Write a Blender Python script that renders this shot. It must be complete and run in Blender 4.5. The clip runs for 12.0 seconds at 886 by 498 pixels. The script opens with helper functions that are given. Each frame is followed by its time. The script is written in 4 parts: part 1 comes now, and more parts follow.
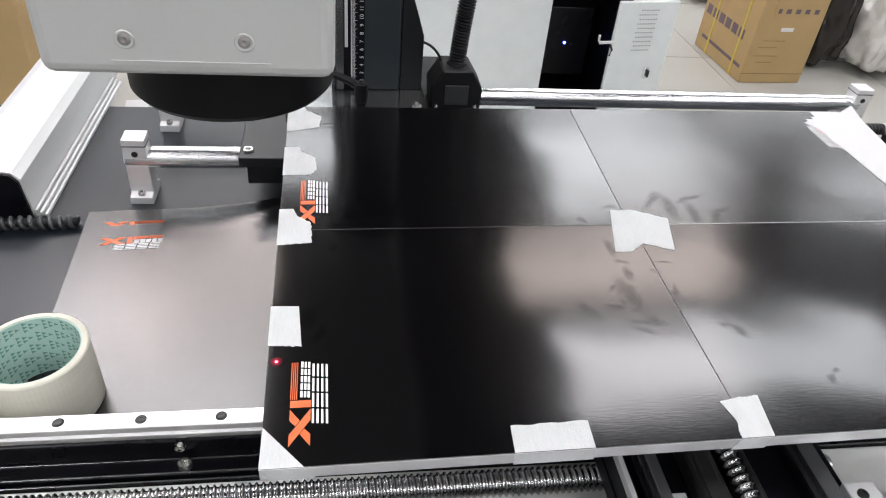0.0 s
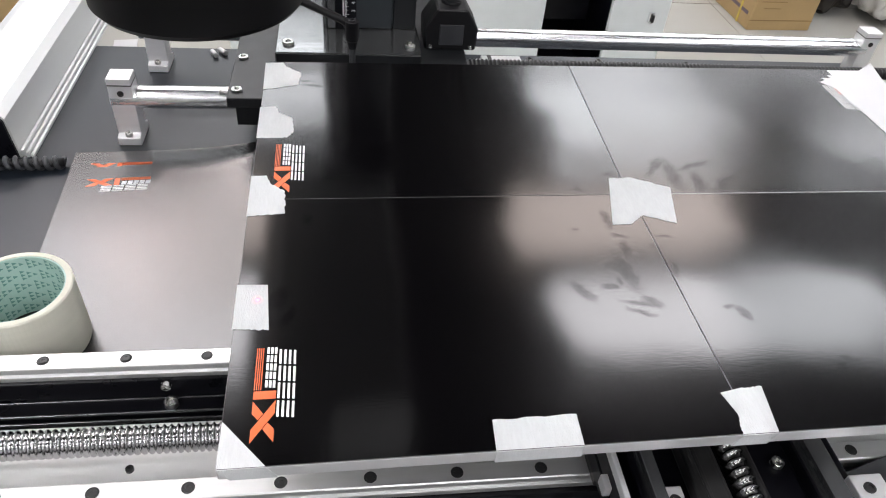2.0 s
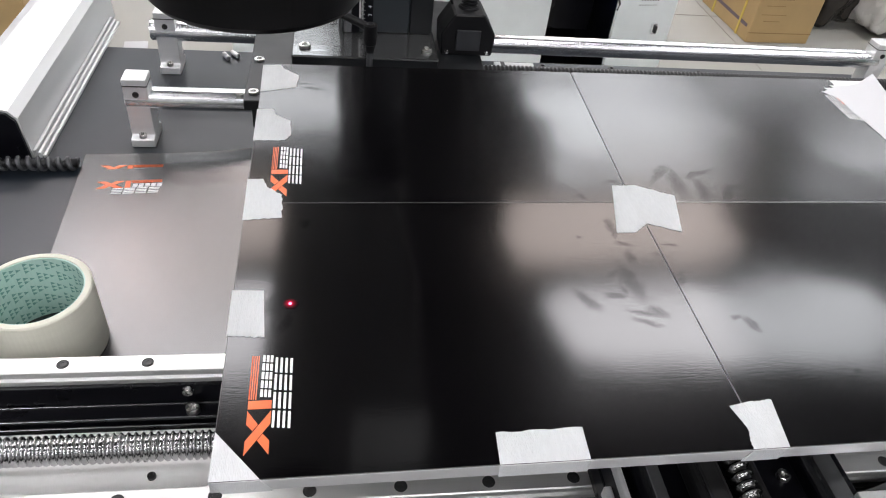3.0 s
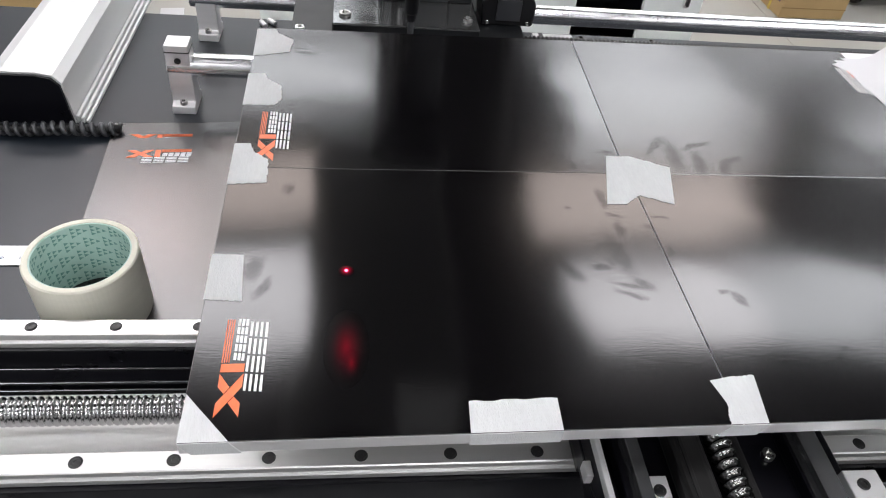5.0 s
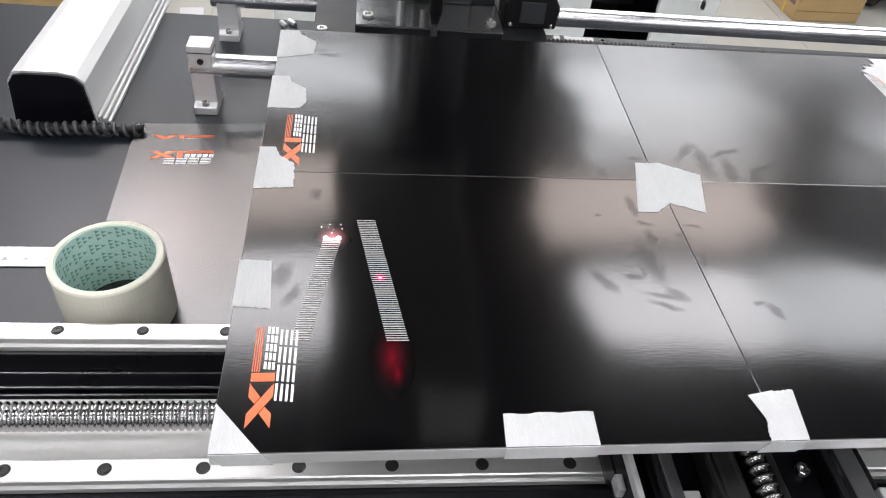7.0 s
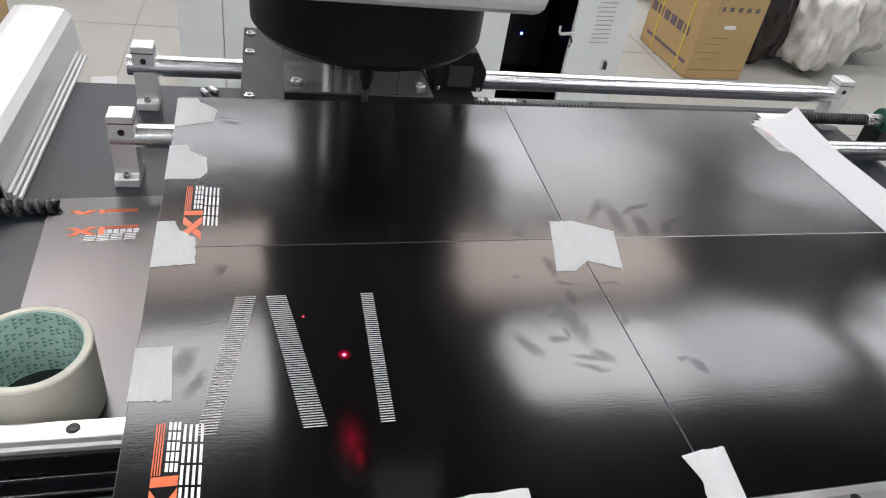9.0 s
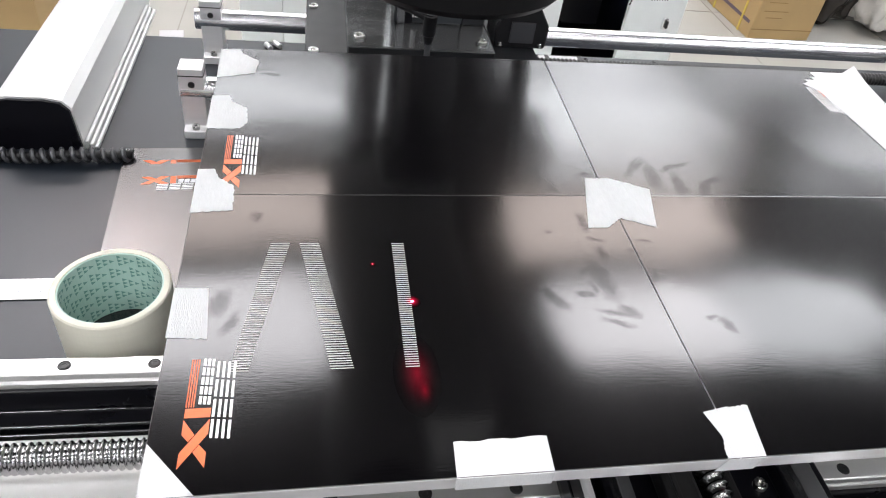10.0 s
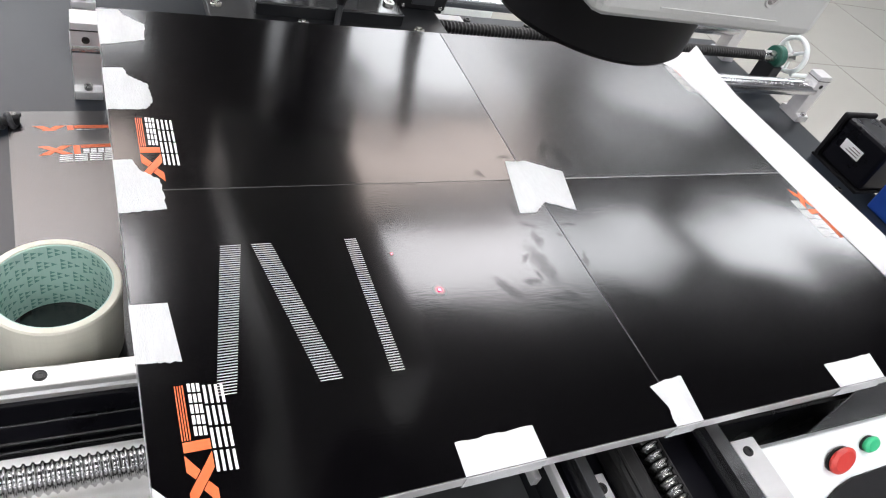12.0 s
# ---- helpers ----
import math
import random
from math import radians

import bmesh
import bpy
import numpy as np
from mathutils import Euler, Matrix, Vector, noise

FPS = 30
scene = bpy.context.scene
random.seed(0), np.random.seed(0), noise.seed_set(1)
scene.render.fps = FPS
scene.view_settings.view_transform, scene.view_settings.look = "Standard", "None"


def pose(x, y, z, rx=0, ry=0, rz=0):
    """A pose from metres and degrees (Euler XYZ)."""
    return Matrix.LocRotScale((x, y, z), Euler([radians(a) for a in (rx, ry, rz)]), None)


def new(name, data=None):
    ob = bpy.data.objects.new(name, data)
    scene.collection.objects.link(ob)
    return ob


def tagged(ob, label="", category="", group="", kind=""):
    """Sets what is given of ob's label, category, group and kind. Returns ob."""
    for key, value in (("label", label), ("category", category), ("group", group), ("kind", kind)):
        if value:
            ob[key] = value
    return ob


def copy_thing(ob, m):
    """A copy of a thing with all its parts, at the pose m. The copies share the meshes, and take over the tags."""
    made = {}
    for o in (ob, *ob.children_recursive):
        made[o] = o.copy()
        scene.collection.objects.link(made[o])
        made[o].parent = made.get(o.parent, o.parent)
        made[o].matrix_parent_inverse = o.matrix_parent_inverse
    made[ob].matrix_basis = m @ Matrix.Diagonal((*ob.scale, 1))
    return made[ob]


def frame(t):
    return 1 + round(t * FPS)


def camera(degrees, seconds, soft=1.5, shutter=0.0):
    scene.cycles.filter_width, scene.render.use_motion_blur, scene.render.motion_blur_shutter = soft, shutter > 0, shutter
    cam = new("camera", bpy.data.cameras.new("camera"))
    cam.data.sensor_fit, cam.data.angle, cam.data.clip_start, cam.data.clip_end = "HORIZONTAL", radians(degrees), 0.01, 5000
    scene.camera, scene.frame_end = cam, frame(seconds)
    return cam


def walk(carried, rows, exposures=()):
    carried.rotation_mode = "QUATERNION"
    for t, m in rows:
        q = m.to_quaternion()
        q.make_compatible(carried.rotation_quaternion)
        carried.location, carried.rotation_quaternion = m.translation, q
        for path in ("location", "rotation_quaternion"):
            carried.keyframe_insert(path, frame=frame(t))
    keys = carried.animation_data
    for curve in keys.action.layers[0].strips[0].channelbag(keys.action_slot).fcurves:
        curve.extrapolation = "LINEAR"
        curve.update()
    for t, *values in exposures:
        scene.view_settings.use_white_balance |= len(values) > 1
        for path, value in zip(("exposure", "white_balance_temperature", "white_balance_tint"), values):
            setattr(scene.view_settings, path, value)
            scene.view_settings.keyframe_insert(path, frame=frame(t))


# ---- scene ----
cam = camera(64.08, 12.0, soft=1.1)
PATH = [
    (0, pose(0.2160, -0.3725, 0.5040, 52.33, -4.41, -6.72)),
    (0.5, pose(0.2204, -0.3721, 0.5001, 51.97, -4.07, -7.21)),
    (1, pose(0.2247, -0.3693, 0.4957, 50.96, -5.06, -7.54)),
    (1.5, pose(0.2288, -0.3719, 0.4944, 50.29, -3.82, -7.41)),
    (2, pose(0.2292, -0.3720, 0.4920, 48.40, -4.55, -6.32)),
    (2.5, pose(0.2205, -0.3669, 0.4877, 48.00, -3.85, -5.85)),
    (3, pose(0.2023, -0.3647, 0.4821, 49.10, -5.41, -6.40)),
    (3.2, pose(0.1996, -0.3645, 0.4807, 48.77, -4.77, -5.48)),
    (4.8, pose(0.1788, -0.3579, 0.4710, 47.41, -5.39, -4.26)),
    (5, pose(0.1776, -0.3640, 0.4766, 46.91, -5.32, -4.69)),
    (5.5, pose(0.1760, -0.3620, 0.4744, 46.57, -4.97, -4.93)),
    (6, pose(0.1725, -0.3624, 0.4741, 46.44, -4.90, -4.46)),
    (6.5, pose(0.1639, -0.3571, 0.4726, 46.91, -5.26, -4.16)),
    (6.7, pose(0.1605, -0.3552, 0.4736, 46.75, -5.43, -3.87)),
    (8.3, pose(0.1586, -0.3520, 0.4738, 47.64, -6.41, -5.36)),
    (8.5, pose(0.1553, -0.3468, 0.4700, 47.54, -6.79, -5.65)),
    (8.8, pose(0.1449, -0.3374, 0.4705, 49.34, -6.41, -8.20)),
    (9, pose(0.1322, -0.3347, 0.4661, 52.30, -7.69, -11.18)),
    (9.2, pose(0.1225, -0.3363, 0.4592, 51.37, -8.37, -10.52)),
    (9.5, pose(0.1229, -0.3367, 0.4605, 48.86, -6.63, -8.13)),
    (10, pose(0.1178, -0.3440, 0.4658, 48.72, -6.44, -7.29)),
    (10.5, pose(0.1088, -0.3407, 0.4648, 48.05, -7.05, -7.27)),
    (11, pose(0.1171, -0.3293, 0.4641, 47.48, -9.88, -4.46)),
    (11.2, pose(0.0958, -0.3163, 0.4597, 47.68, -10.47, -9.26)),
    (11.3, pose(0.0713, -0.3064, 0.4598, 47.86, -11.07, -12.89)),
    (11.4, pose(0.0444, -0.2970, 0.4609, 47.63, -10.55, -16.28)),
    (11.5, pose(0.0230, -0.2938, 0.4649, 48.43, -10.76, -19.02)),
    (11.6, pose(0.0022, -0.2923, 0.4625, 48.51, -11.60, -21.25)),
    (11.8, pose(-0.0194, -0.2964, 0.4671, 47.07, -14.72, -21.64)),
    (12, pose(-0.0212, -0.3010, 0.4773, 46.02, -16.23, -20.67)),
]
walk(cam, PATH, [(0.0, -0.06), (2.5, -0.09), (3.0, -0.18), (5.0, -0.21), (5.5, -0.22), (6.0, -0.19), (6.5, -0.05), (8.5, -0.08), (8.8, -0.02), (9.0, -0.31), (9.3, -0.29), (9.5, 0.13), (10.0, 0.16), (10.5, 0.06), (11.0, 0.0), (11.5, 0.1), (12.0, 0.15)])

# ---------------------------------------------------------------- light
CEIL = 2.25
FLOOR = -0.78
BOARD_Z = 0.1566
world = bpy.data.worlds.new("world")
scene.world = world
world.use_nodes = True
world.node_tree.nodes["Background"].inputs[0].default_value = (0.75, 0.82, 1.0, 1)
world.node_tree.nodes["Background"].inputs[1].default_value = 0.1
PANEL_GLOW = 13.4


# ---------------------------------------------------------------- board's place
TURN = 0.85
CORNER = (-0.0065, -0.172)
CARD_WARP = 0.0020


def loc(x, y):
    """From the table's plane into the board's own plane."""
    a = radians(TURN)
    dx, dy = x - CORNER[0], y - CORNER[1]
    return (dx * math.cos(a) + dy * math.sin(a), -dx * math.sin(a) + dy * math.cos(a))


# ---------------------------------------------------------------- materials
def material(name, color, rough=0.5, metal=0.0, spec=0.5, vary=0.15, scale=40.0, bump=0.0, bump_scale=300.0, stretch=(1, 1, 1), rough_vary=0.08, coat=0.0):
    m = bpy.data.materials.new(name)
    m.use_nodes = True
    nt = m.node_tree
    b = nt.nodes["Principled BSDF"]
    b.inputs["Metallic"].default_value = metal
    b.inputs["Specular IOR Level"].default_value = spec
    b.inputs["Coat Weight"].default_value = coat
    tc = nt.nodes.new("ShaderNodeTexCoord")
    mp = nt.nodes.new("ShaderNodeMapping")
    mp.inputs["Scale"].default_value = stretch
    nt.links.new(tc.outputs["Object"], mp.inputs[0])
    n1 = nt.nodes.new("ShaderNodeTexNoise")
    n1.inputs["Scale"].default_value = scale
    n1.inputs["Detail"].default_value = 6
    n2 = nt.nodes.new("ShaderNodeTexNoise")
    n2.inputs["Scale"].default_value = scale * 0.13
    n2.inputs["Detail"].default_value = 3
    for n in (n1, n2):
        nt.links.new(mp.outputs[0], n.inputs["Vector"])
    add = nt.nodes.new("ShaderNodeMath")
    add.operation = "ADD"
    nt.links.new(n1.outputs["Fac"], add.inputs[0])
    nt.links.new(n2.outputs["Fac"], add.inputs[1])
    rng = nt.nodes.new("ShaderNodeMapRange")
    rng.inputs["From Min"].default_value = 0.6
    rng.inputs["From Max"].default_value = 1.4
    rng.inputs["To Min"].default_value = 1 - vary
    rng.inputs["To Max"].default_value = 1 + vary
    nt.links.new(add.outputs[0], rng.inputs["Value"])
    mul = nt.nodes.new("ShaderNodeVectorMath")
    mul.operation = "SCALE"
    mul.inputs[0].default_value = color
    nt.links.new(rng.outputs[0], mul.inputs["Scale"])
    nt.links.new(mul.outputs[0], b.inputs["Base Color"])
    rr = nt.nodes.new("ShaderNodeMapRange")
    rr.inputs["From Min"].default_value = 0.6
    rr.inputs["From Max"].default_value = 1.4
    rr.inputs["To Min"].default_value = max(0.02, rough - rough_vary)
    rr.inputs["To Max"].default_value = min(1, rough + rough_vary)
    nt.links.new(add.outputs[0], rr.inputs["Value"])
    nt.links.new(rr.outputs[0], b.inputs["Roughness"])
    if bump:
        n3 = nt.nodes.new("ShaderNodeTexNoise")
        n3.inputs["Scale"].default_value = bump_scale
        n3.inputs["Detail"].default_value = 4
        nt.links.new(mp.outputs[0], n3.inputs["Vector"])
        bp = nt.nodes.new("ShaderNodeBump")
        bp.inputs["Strength"].default_value = bump
        bp.inputs["Distance"].default_value = 0.0006
        nt.links.new(n3.outputs["Fac"], bp.inputs["Height"])
        nt.links.new(bp.outputs[0], b.inputs["Normal"])
    return m


def coated(m, weight, rough):
    b = m.node_tree.nodes["Principled BSDF"]
    b.inputs["Coat Weight"].default_value = weight
    b.inputs["Coat Roughness"].default_value = rough
    b.inputs["Coat Tint"].default_value = (1.0, 0.96, 0.97, 1)
    b.inputs["Specular Tint"].default_value = (1.0, 0.96, 0.97, 1)
    for link in list(m.node_tree.links):
        if link.to_socket == b.inputs["Normal"]:
            m.node_tree.links.new(link.from_socket, b.inputs["Coat Normal"])
    return m


# finger marks on the cards: start, end and breadth in the board's own plane
MARKS = (
    ((0.3138, 0.0849), (0.3345, 0.1090), 0.0085), ((0.3368, 0.1022), (0.3362, 0.0665), 0.0125), ((0.3440, 0.0915), (0.3760, 0.1062), 0.0060),
    ((0.3572, 0.0885), (0.3530, 0.0590), 0.0105), ((0.3790, 0.0785), (0.3715, 0.0605), 0.0085), ((0.3745, 0.0760), (0.3950, 0.0840), 0.0050),
    ((0.2167, -0.0418), (0.2274, -0.0574), 0.0085), ((0.2470, -0.0607), (0.2712, -0.0655), 0.0040), ((0.2635, -0.0579), (0.2722, -0.0635), 0.0085),
    ((0.2439, -0.0284), (0.2521, -0.0193), 0.0045), ((0.2670, -0.0018), (0.2650, -0.0129), 0.0075), ((0.2615, 0.0085), (0.2690, 0.0064), 0.0050),
    ((0.2947, 0.0071), (0.3079, 0.0058), 0.0035), ((0.2854, -0.0029), (0.2931, -0.0053), 0.0045), ((0.2991, -0.0229), (0.2940, -0.0364), 0.0050),
    ((0.2468, 0.0680), (0.2503, 0.0643), 0.0065), ((0.2312, 0.0170), (0.2357, 0.0171), 0.0030), ((0.2610, 0.0363), (0.2615, 0.0175), 0.0065),
    ((0.3177, -0.0682), (0.3233, -0.0661), 0.0050), ((0.3271, -0.0695), (0.3326, -0.0787), 0.0075), ((0.2372, -0.0457), (0.2495, -0.0456), 0.0055),
    ((0.2730, 0.0845), (0.2857, 0.0877), 0.0050), ((0.2478, -0.0673), (0.2668, -0.0737), 0.0045), ((0.2500, -0.0356), (0.2509, -0.0442), 0.0040),
    ((0.0195, -0.0420), (0.0150, -0.0560), 0.0110), ((0.0288, -0.0572), (0.0221, -0.0731), 0.0055), ((0.0330, 0.0330), (0.0335, 0.0270), 0.0070),
    ((0.0190, 0.2370), (0.0340, 0.2350), 0.0035), ((0.0240, 0.2280), (0.0420, 0.2270), 0.0040), ((0.3740, -0.1250), (0.3760, -0.1200), 0.0055),
    ((0.3790, -0.1165), (0.3850, -0.1150), 0.0040), ((0.2560, -0.0150), (0.2620, -0.0480), 0.0130), ((0.4700, 0.0390), (0.5000, 0.0350), 0.0070),
)


def printed_card_material(name, gloss):
    """Glossy black card: fine paper grain, a slight warp of each sheet, finger marks that dull the gloss."""
    m = coated(material(name, (0.0014, 0.0013, 0.0017), 0.22, spec=0.05, vary=0.2, scale=25, bump=0.030, bump_scale=620, stretch=(0.24, 1.4, 1), rough_vary=0.02), 0.9, gloss)
    nt = m.node_tree
    b = nt.nodes["Principled BSDF"]

    def node(kind, operation=None, **values):
        n = nt.nodes.new(kind)
        if operation:
            n.operation = operation
        for k, v in values.items():
            n.inputs[int(k[1:])].default_value = v
        return n

    tc = nt.nodes.new("ShaderNodeTexCoord")
    info = nt.nodes.new("ShaderNodeObjectInfo")
    shift = node("ShaderNodeMath", "MULTIPLY", i1=37.0)
    nt.links.new(info.outputs["Random"], shift.inputs[0])
    moved = node("ShaderNodeVectorMath", "ADD")
    nt.links.new(tc.outputs["Object"], moved.inputs[0])
    nt.links.new(shift.outputs[0], moved.inputs[1])
    warp = nt.nodes.new("ShaderNodeTexNoise")
    warp.inputs["Scale"].default_value = 6.4
    warp.inputs["Detail"].default_value = 1.3
    nt.links.new(moved.outputs[0], warp.inputs["Vector"])
    sag = nt.nodes.new("ShaderNodeBump")
    sag.inputs["Strength"].default_value = 1.0
    sag.inputs["Distance"].default_value = CARD_WARP
    nt.links.new(warp.outputs["Fac"], sag.inputs["Height"])
    for n in list(nt.nodes):
        if n.bl_idname == "ShaderNodeBump" and n != sag:
            nt.links.new(sag.outputs[0], n.inputs["Normal"])
    # ragged outline of the marks
    rag = nt.nodes.new("ShaderNodeTexNoise")
    rag.inputs["Scale"].default_value = 130.0
    rag.inputs["Detail"].default_value = 3.0
    nt.links.new(tc.outputs["Object"], rag.inputs["Vector"])
    centred = node("ShaderNodeVectorMath", "SUBTRACT", i1=(0.5, 0.5, 0.5))
    nt.links.new(rag.outputs["Color"], centred.inputs[0])
    small = node("ShaderNodeVectorMath", "SCALE")
    small.inputs["Scale"].default_value = 0.009
    nt.links.new(centred.outputs[0], small.inputs[0])
    place = node("ShaderNodeVectorMath", "ADD")
    nt.links.new(tc.outputs["Object"], place.inputs[0])
    nt.links.new(small.outputs[0], place.inputs[1])
    flat = node("ShaderNodeVectorMath", "MULTIPLY", i1=(1.0, 1.0, 0.0))
    nt.links.new(place.outputs[0], flat.inputs[0])
    total = None
    for (ax, ay), (bx, by), w in MARKS:
        (ax, ay), (bx, by) = loc(ax, ay), loc(bx, by)
        mp = nt.nodes.new("ShaderNodeMapping")
        mp.vector_type = "TEXTURE"
        mp.inputs["Location"].default_value = ((ax + bx) / 2, (ay + by) / 2, 0)
        mp.inputs["Rotation"].default_value = (0, 0, math.atan2(by - ay, bx - ax))
        mp.inputs["Scale"].default_value = (math.hypot(bx - ax, by - ay) / 2 + w * 0.45, w * 0.62, 1)
        nt.links.new(flat.outputs[0], mp.inputs[0])
        ln = node("ShaderNodeVectorMath", "LENGTH")
        nt.links.new(mp.outputs[0], ln.inputs[0])
        rg = nt.nodes.new("ShaderNodeMapRange")
        rg.interpolation_type = "SMOOTHSTEP"
        rg.inputs["From Min"].default_value = 1.30
        rg.inputs["From Max"].default_value = 0.25
        nt.links.new(ln.outputs["Value"], rg.inputs["Value"])
        if total is None:
            total = rg
        else:
            top = node("ShaderNodeMath", "MAXIMUM")
            nt.links.new(total.outputs[0], top.inputs[0])
            nt.links.new(rg.outputs[0], top.inputs[1])
            total = top
    for socket, clean, dull in (("Coat Weight", 0.9, 0.54), ("Coat Roughness", gloss, gloss + 0.02)):
        out = nt.nodes.new("ShaderNodeMapRange")
        out.inputs["To Min"].default_value = clean
        out.inputs["To Max"].default_value = dull
        nt.links.new(total.outputs[0], out.inputs["Value"])
        nt.links.new(out.outputs[0], b.inputs[socket])
    return m


def glowing(name, color, strength):
    m = bpy.data.materials.new(name)
    m.use_nodes = True
    b = m.node_tree.nodes["Principled BSDF"]
    b.inputs["Base Color"].default_value = (*color, 1)
    b.inputs["Emission Color"].default_value = (*color, 1)
    b.inputs["Emission Strength"].default_value = strength
    return m


def halo(name, color, strength, radius):
    """A light spot that fades out from its middle."""
    m = bpy.data.materials.new(name)
    m.use_nodes = True
    nt = m.node_tree
    nt.nodes.remove(nt.nodes["Principled BSDF"])
    tc = nt.nodes.new("ShaderNodeTexCoord")
    ln = nt.nodes.new("ShaderNodeVectorMath")
    ln.operation = "LENGTH"
    nt.links.new(tc.outputs["Object"], ln.inputs[0])
    rg = nt.nodes.new("ShaderNodeMapRange")
    rg.inputs["From Min"].default_value = radius
    rg.inputs["From Max"].default_value = 0
    nt.links.new(ln.outputs["Value"], rg.inputs["Value"])
    pw = nt.nodes.new("ShaderNodeMath")
    pw.operation = "POWER"
    pw.inputs[1].default_value = 3.0
    nt.links.new(rg.outputs[0], pw.inputs[0])
    gain = nt.nodes.new("ShaderNodeMath")
    gain.operation = "MULTIPLY"
    gain.inputs[1].default_value = strength
    nt.links.new(pw.outputs[0], gain.inputs[0])
    em = nt.nodes.new("ShaderNodeEmission")
    em.inputs[0].default_value = (*color, 1)
    nt.links.new(gain.outputs[0], em.inputs[1])
    tr = nt.nodes.new("ShaderNodeBsdfTransparent")
    both = nt.nodes.new("ShaderNodeAddShader")
    nt.links.new(tr.outputs[0], both.inputs[0])
    nt.links.new(em.outputs[0], both.inputs[1])
    nt.links.new(both.outputs[0], nt.nodes["Material Output"].inputs[0])
    return m


M_CARD = printed_card_material("black_card", 0.12)
M_CARD_HAZY = printed_card_material("hazy_black_card", 0.185)
M_CARD2 = material("grey_card", (0.012, 0.011, 0.012), 0.27, spec=1.0, vary=0.0, scale=18, rough_vary=0.0)
M_EDGE_GLINT = material("pale_edge_highlight", (0.5, 0.5, 0.5), 0.7, vary=0.05)
M_EDGE = material("card_edge", (0.12, 0.12, 0.12), 0.7)
M_ALU = material("brushed_aluminium", (0.78, 0.78, 0.78), 0.36, 0.5, vary=0.08, scale=60, bump=0.06, bump_scale=500, stretch=(0.1, 2, 2), rough_vary=0.06)
M_RAIL = material("ground_steel", (0.70, 0.70, 0.685), 0.34, 0.75, vary=0.07, scale=50, stretch=(0.05, 3, 3), bump=0.03, bump_scale=400)
M_CHROME = material("chromed_shaft", (0.84, 0.85, 0.86), 0.26, 1.0, vary=0.03, scale=80, rough_vary=0.0, stretch=(0.01, 1.2, 1.2))
M_DARKSCREW = material("oiled_ball_screw", (0.22, 0.22, 0.215), 0.2, 1.0, vary=0.2, scale=120)
M_SCREW = material("ball_screw_steel", (0.5, 0.5, 0.5), 0.22, 1.0, vary=0.15, scale=120)
M_BLKSTEEL = material("blackened_steel", (0.03, 0.03, 0.03), 0.35, 0.4, vary=0.3, scale=90)
M_SCREWHEAD = material("zinc_screw", (0.55, 0.55, 0.53), 0.28, 1.0, vary=0.15, scale=200)
M_BEDW = material("pale_cast_bed", (0.82, 0.82, 0.80), 0.42, 0.1, vary=0.08, scale=30, bump=0.05)
M_PLATE = material("black_anodised_plate", (0.0115, 0.0150, 0.0205), 0.32, 0.0, spec=0.36, vary=0.12, scale=14, bump=0.02, bump_scale=600, rough_vary=0.05)
M_COLUMN = material("dark_grey_column_paint", (0.021, 0.026, 0.030), 0.36, 0.0, spec=0.5, vary=0.1, scale=20, bump=0.04, bump_scale=700)
M_CARR = material("black_anodised_block", (0.011, 0.012, 0.0135), 0.38, 0.0, spec=0.4, vary=0.15, scale=40, bump=0.08, bump_scale=700)
M_GREYANO = material("grey_anodised_plate", (0.18, 0.185, 0.19), 0.22, 0.75, vary=0.1, scale=50, stretch=(0.2, 2, 1))
M_BASEP = material("satin_grey_plate", (0.17, 0.175, 0.175), 0.16, 0.8, vary=0.08, scale=50, stretch=(0.2, 2, 1))
M_COVER = material("dark_grey_plastic", (0.030, 0.032, 0.036), 0.4, vary=0.1, scale=60)
# black parts, and the shade inside the open cabinet
M_BLACK = material("black_paint_and_shade", (0.004, 0.004, 0.006), 0.3, spec=0.22, vary=0.2, scale=30)
M_RUBBER = material("black_plastic", (0.006, 0.006, 0.007), 0.5, spec=0.3, vary=0.2, scale=80, bump=0.1)
M_WRAP = material("grey_black_spiral_wrap", (0.06, 0.062, 0.066), 0.3, spec=0.5, vary=0.2, scale=90)
M_LENS = material("black_lens_barrel", (0.004, 0.004, 0.005), 0.45, spec=0.18, vary=0.2, scale=60)
M_WHITE = material("white_powder_coat", (0.79, 0.83, 0.825), 0.45, vary=0.04, scale=20, bump=0.08, bump_scale=800)
M_HEAD = material("grey_white_head_paint", (0.49, 0.50, 0.485), 0.4, vary=0.04, scale=12, bump=0.05, bump_scale=900)
M_HEADSCREW = material("painted_grey_screw", (0.26, 0.25, 0.24), 0.4, vary=0.1, scale=300)
M_SILVER = material("silver_anodised_profile", (0.68, 0.69, 0.685), 0.42, 0.35, vary=0.04, scale=20, stretch=(3, 0.1, 3))
M_TAPE = material("masking_tape", (0.64, 0.655, 0.655), 0.8, spec=0.2, vary=0.07, scale=420, bump=0.7, bump_scale=1100, stretch=(1.6, 0.35, 1))
M_ROLL = material("cream_masking_tape_roll", (0.74, 0.73, 0.62), 0.7, spec=0.3, vary=0.05, scale=60, bump=0.15, bump_scale=900, stretch=(0.3, 0.3, 4))
M_STRIP = material("white_paper_strip", (0.61, 0.61, 0.62), 0.6, vary=0.03, scale=30)
M_ORANGE = material("orange_print", (0.85, 0.16, 0.05), 0.4, vary=0.08, scale=150)
M_INK = material("white_print", (0.82, 0.82, 0.82), 0.45, vary=0.05, scale=150)
M_ENGRAVE = material("engraved_pale_line", (0.62, 0.61, 0.6), 0.8, vary=0.12, scale=500)
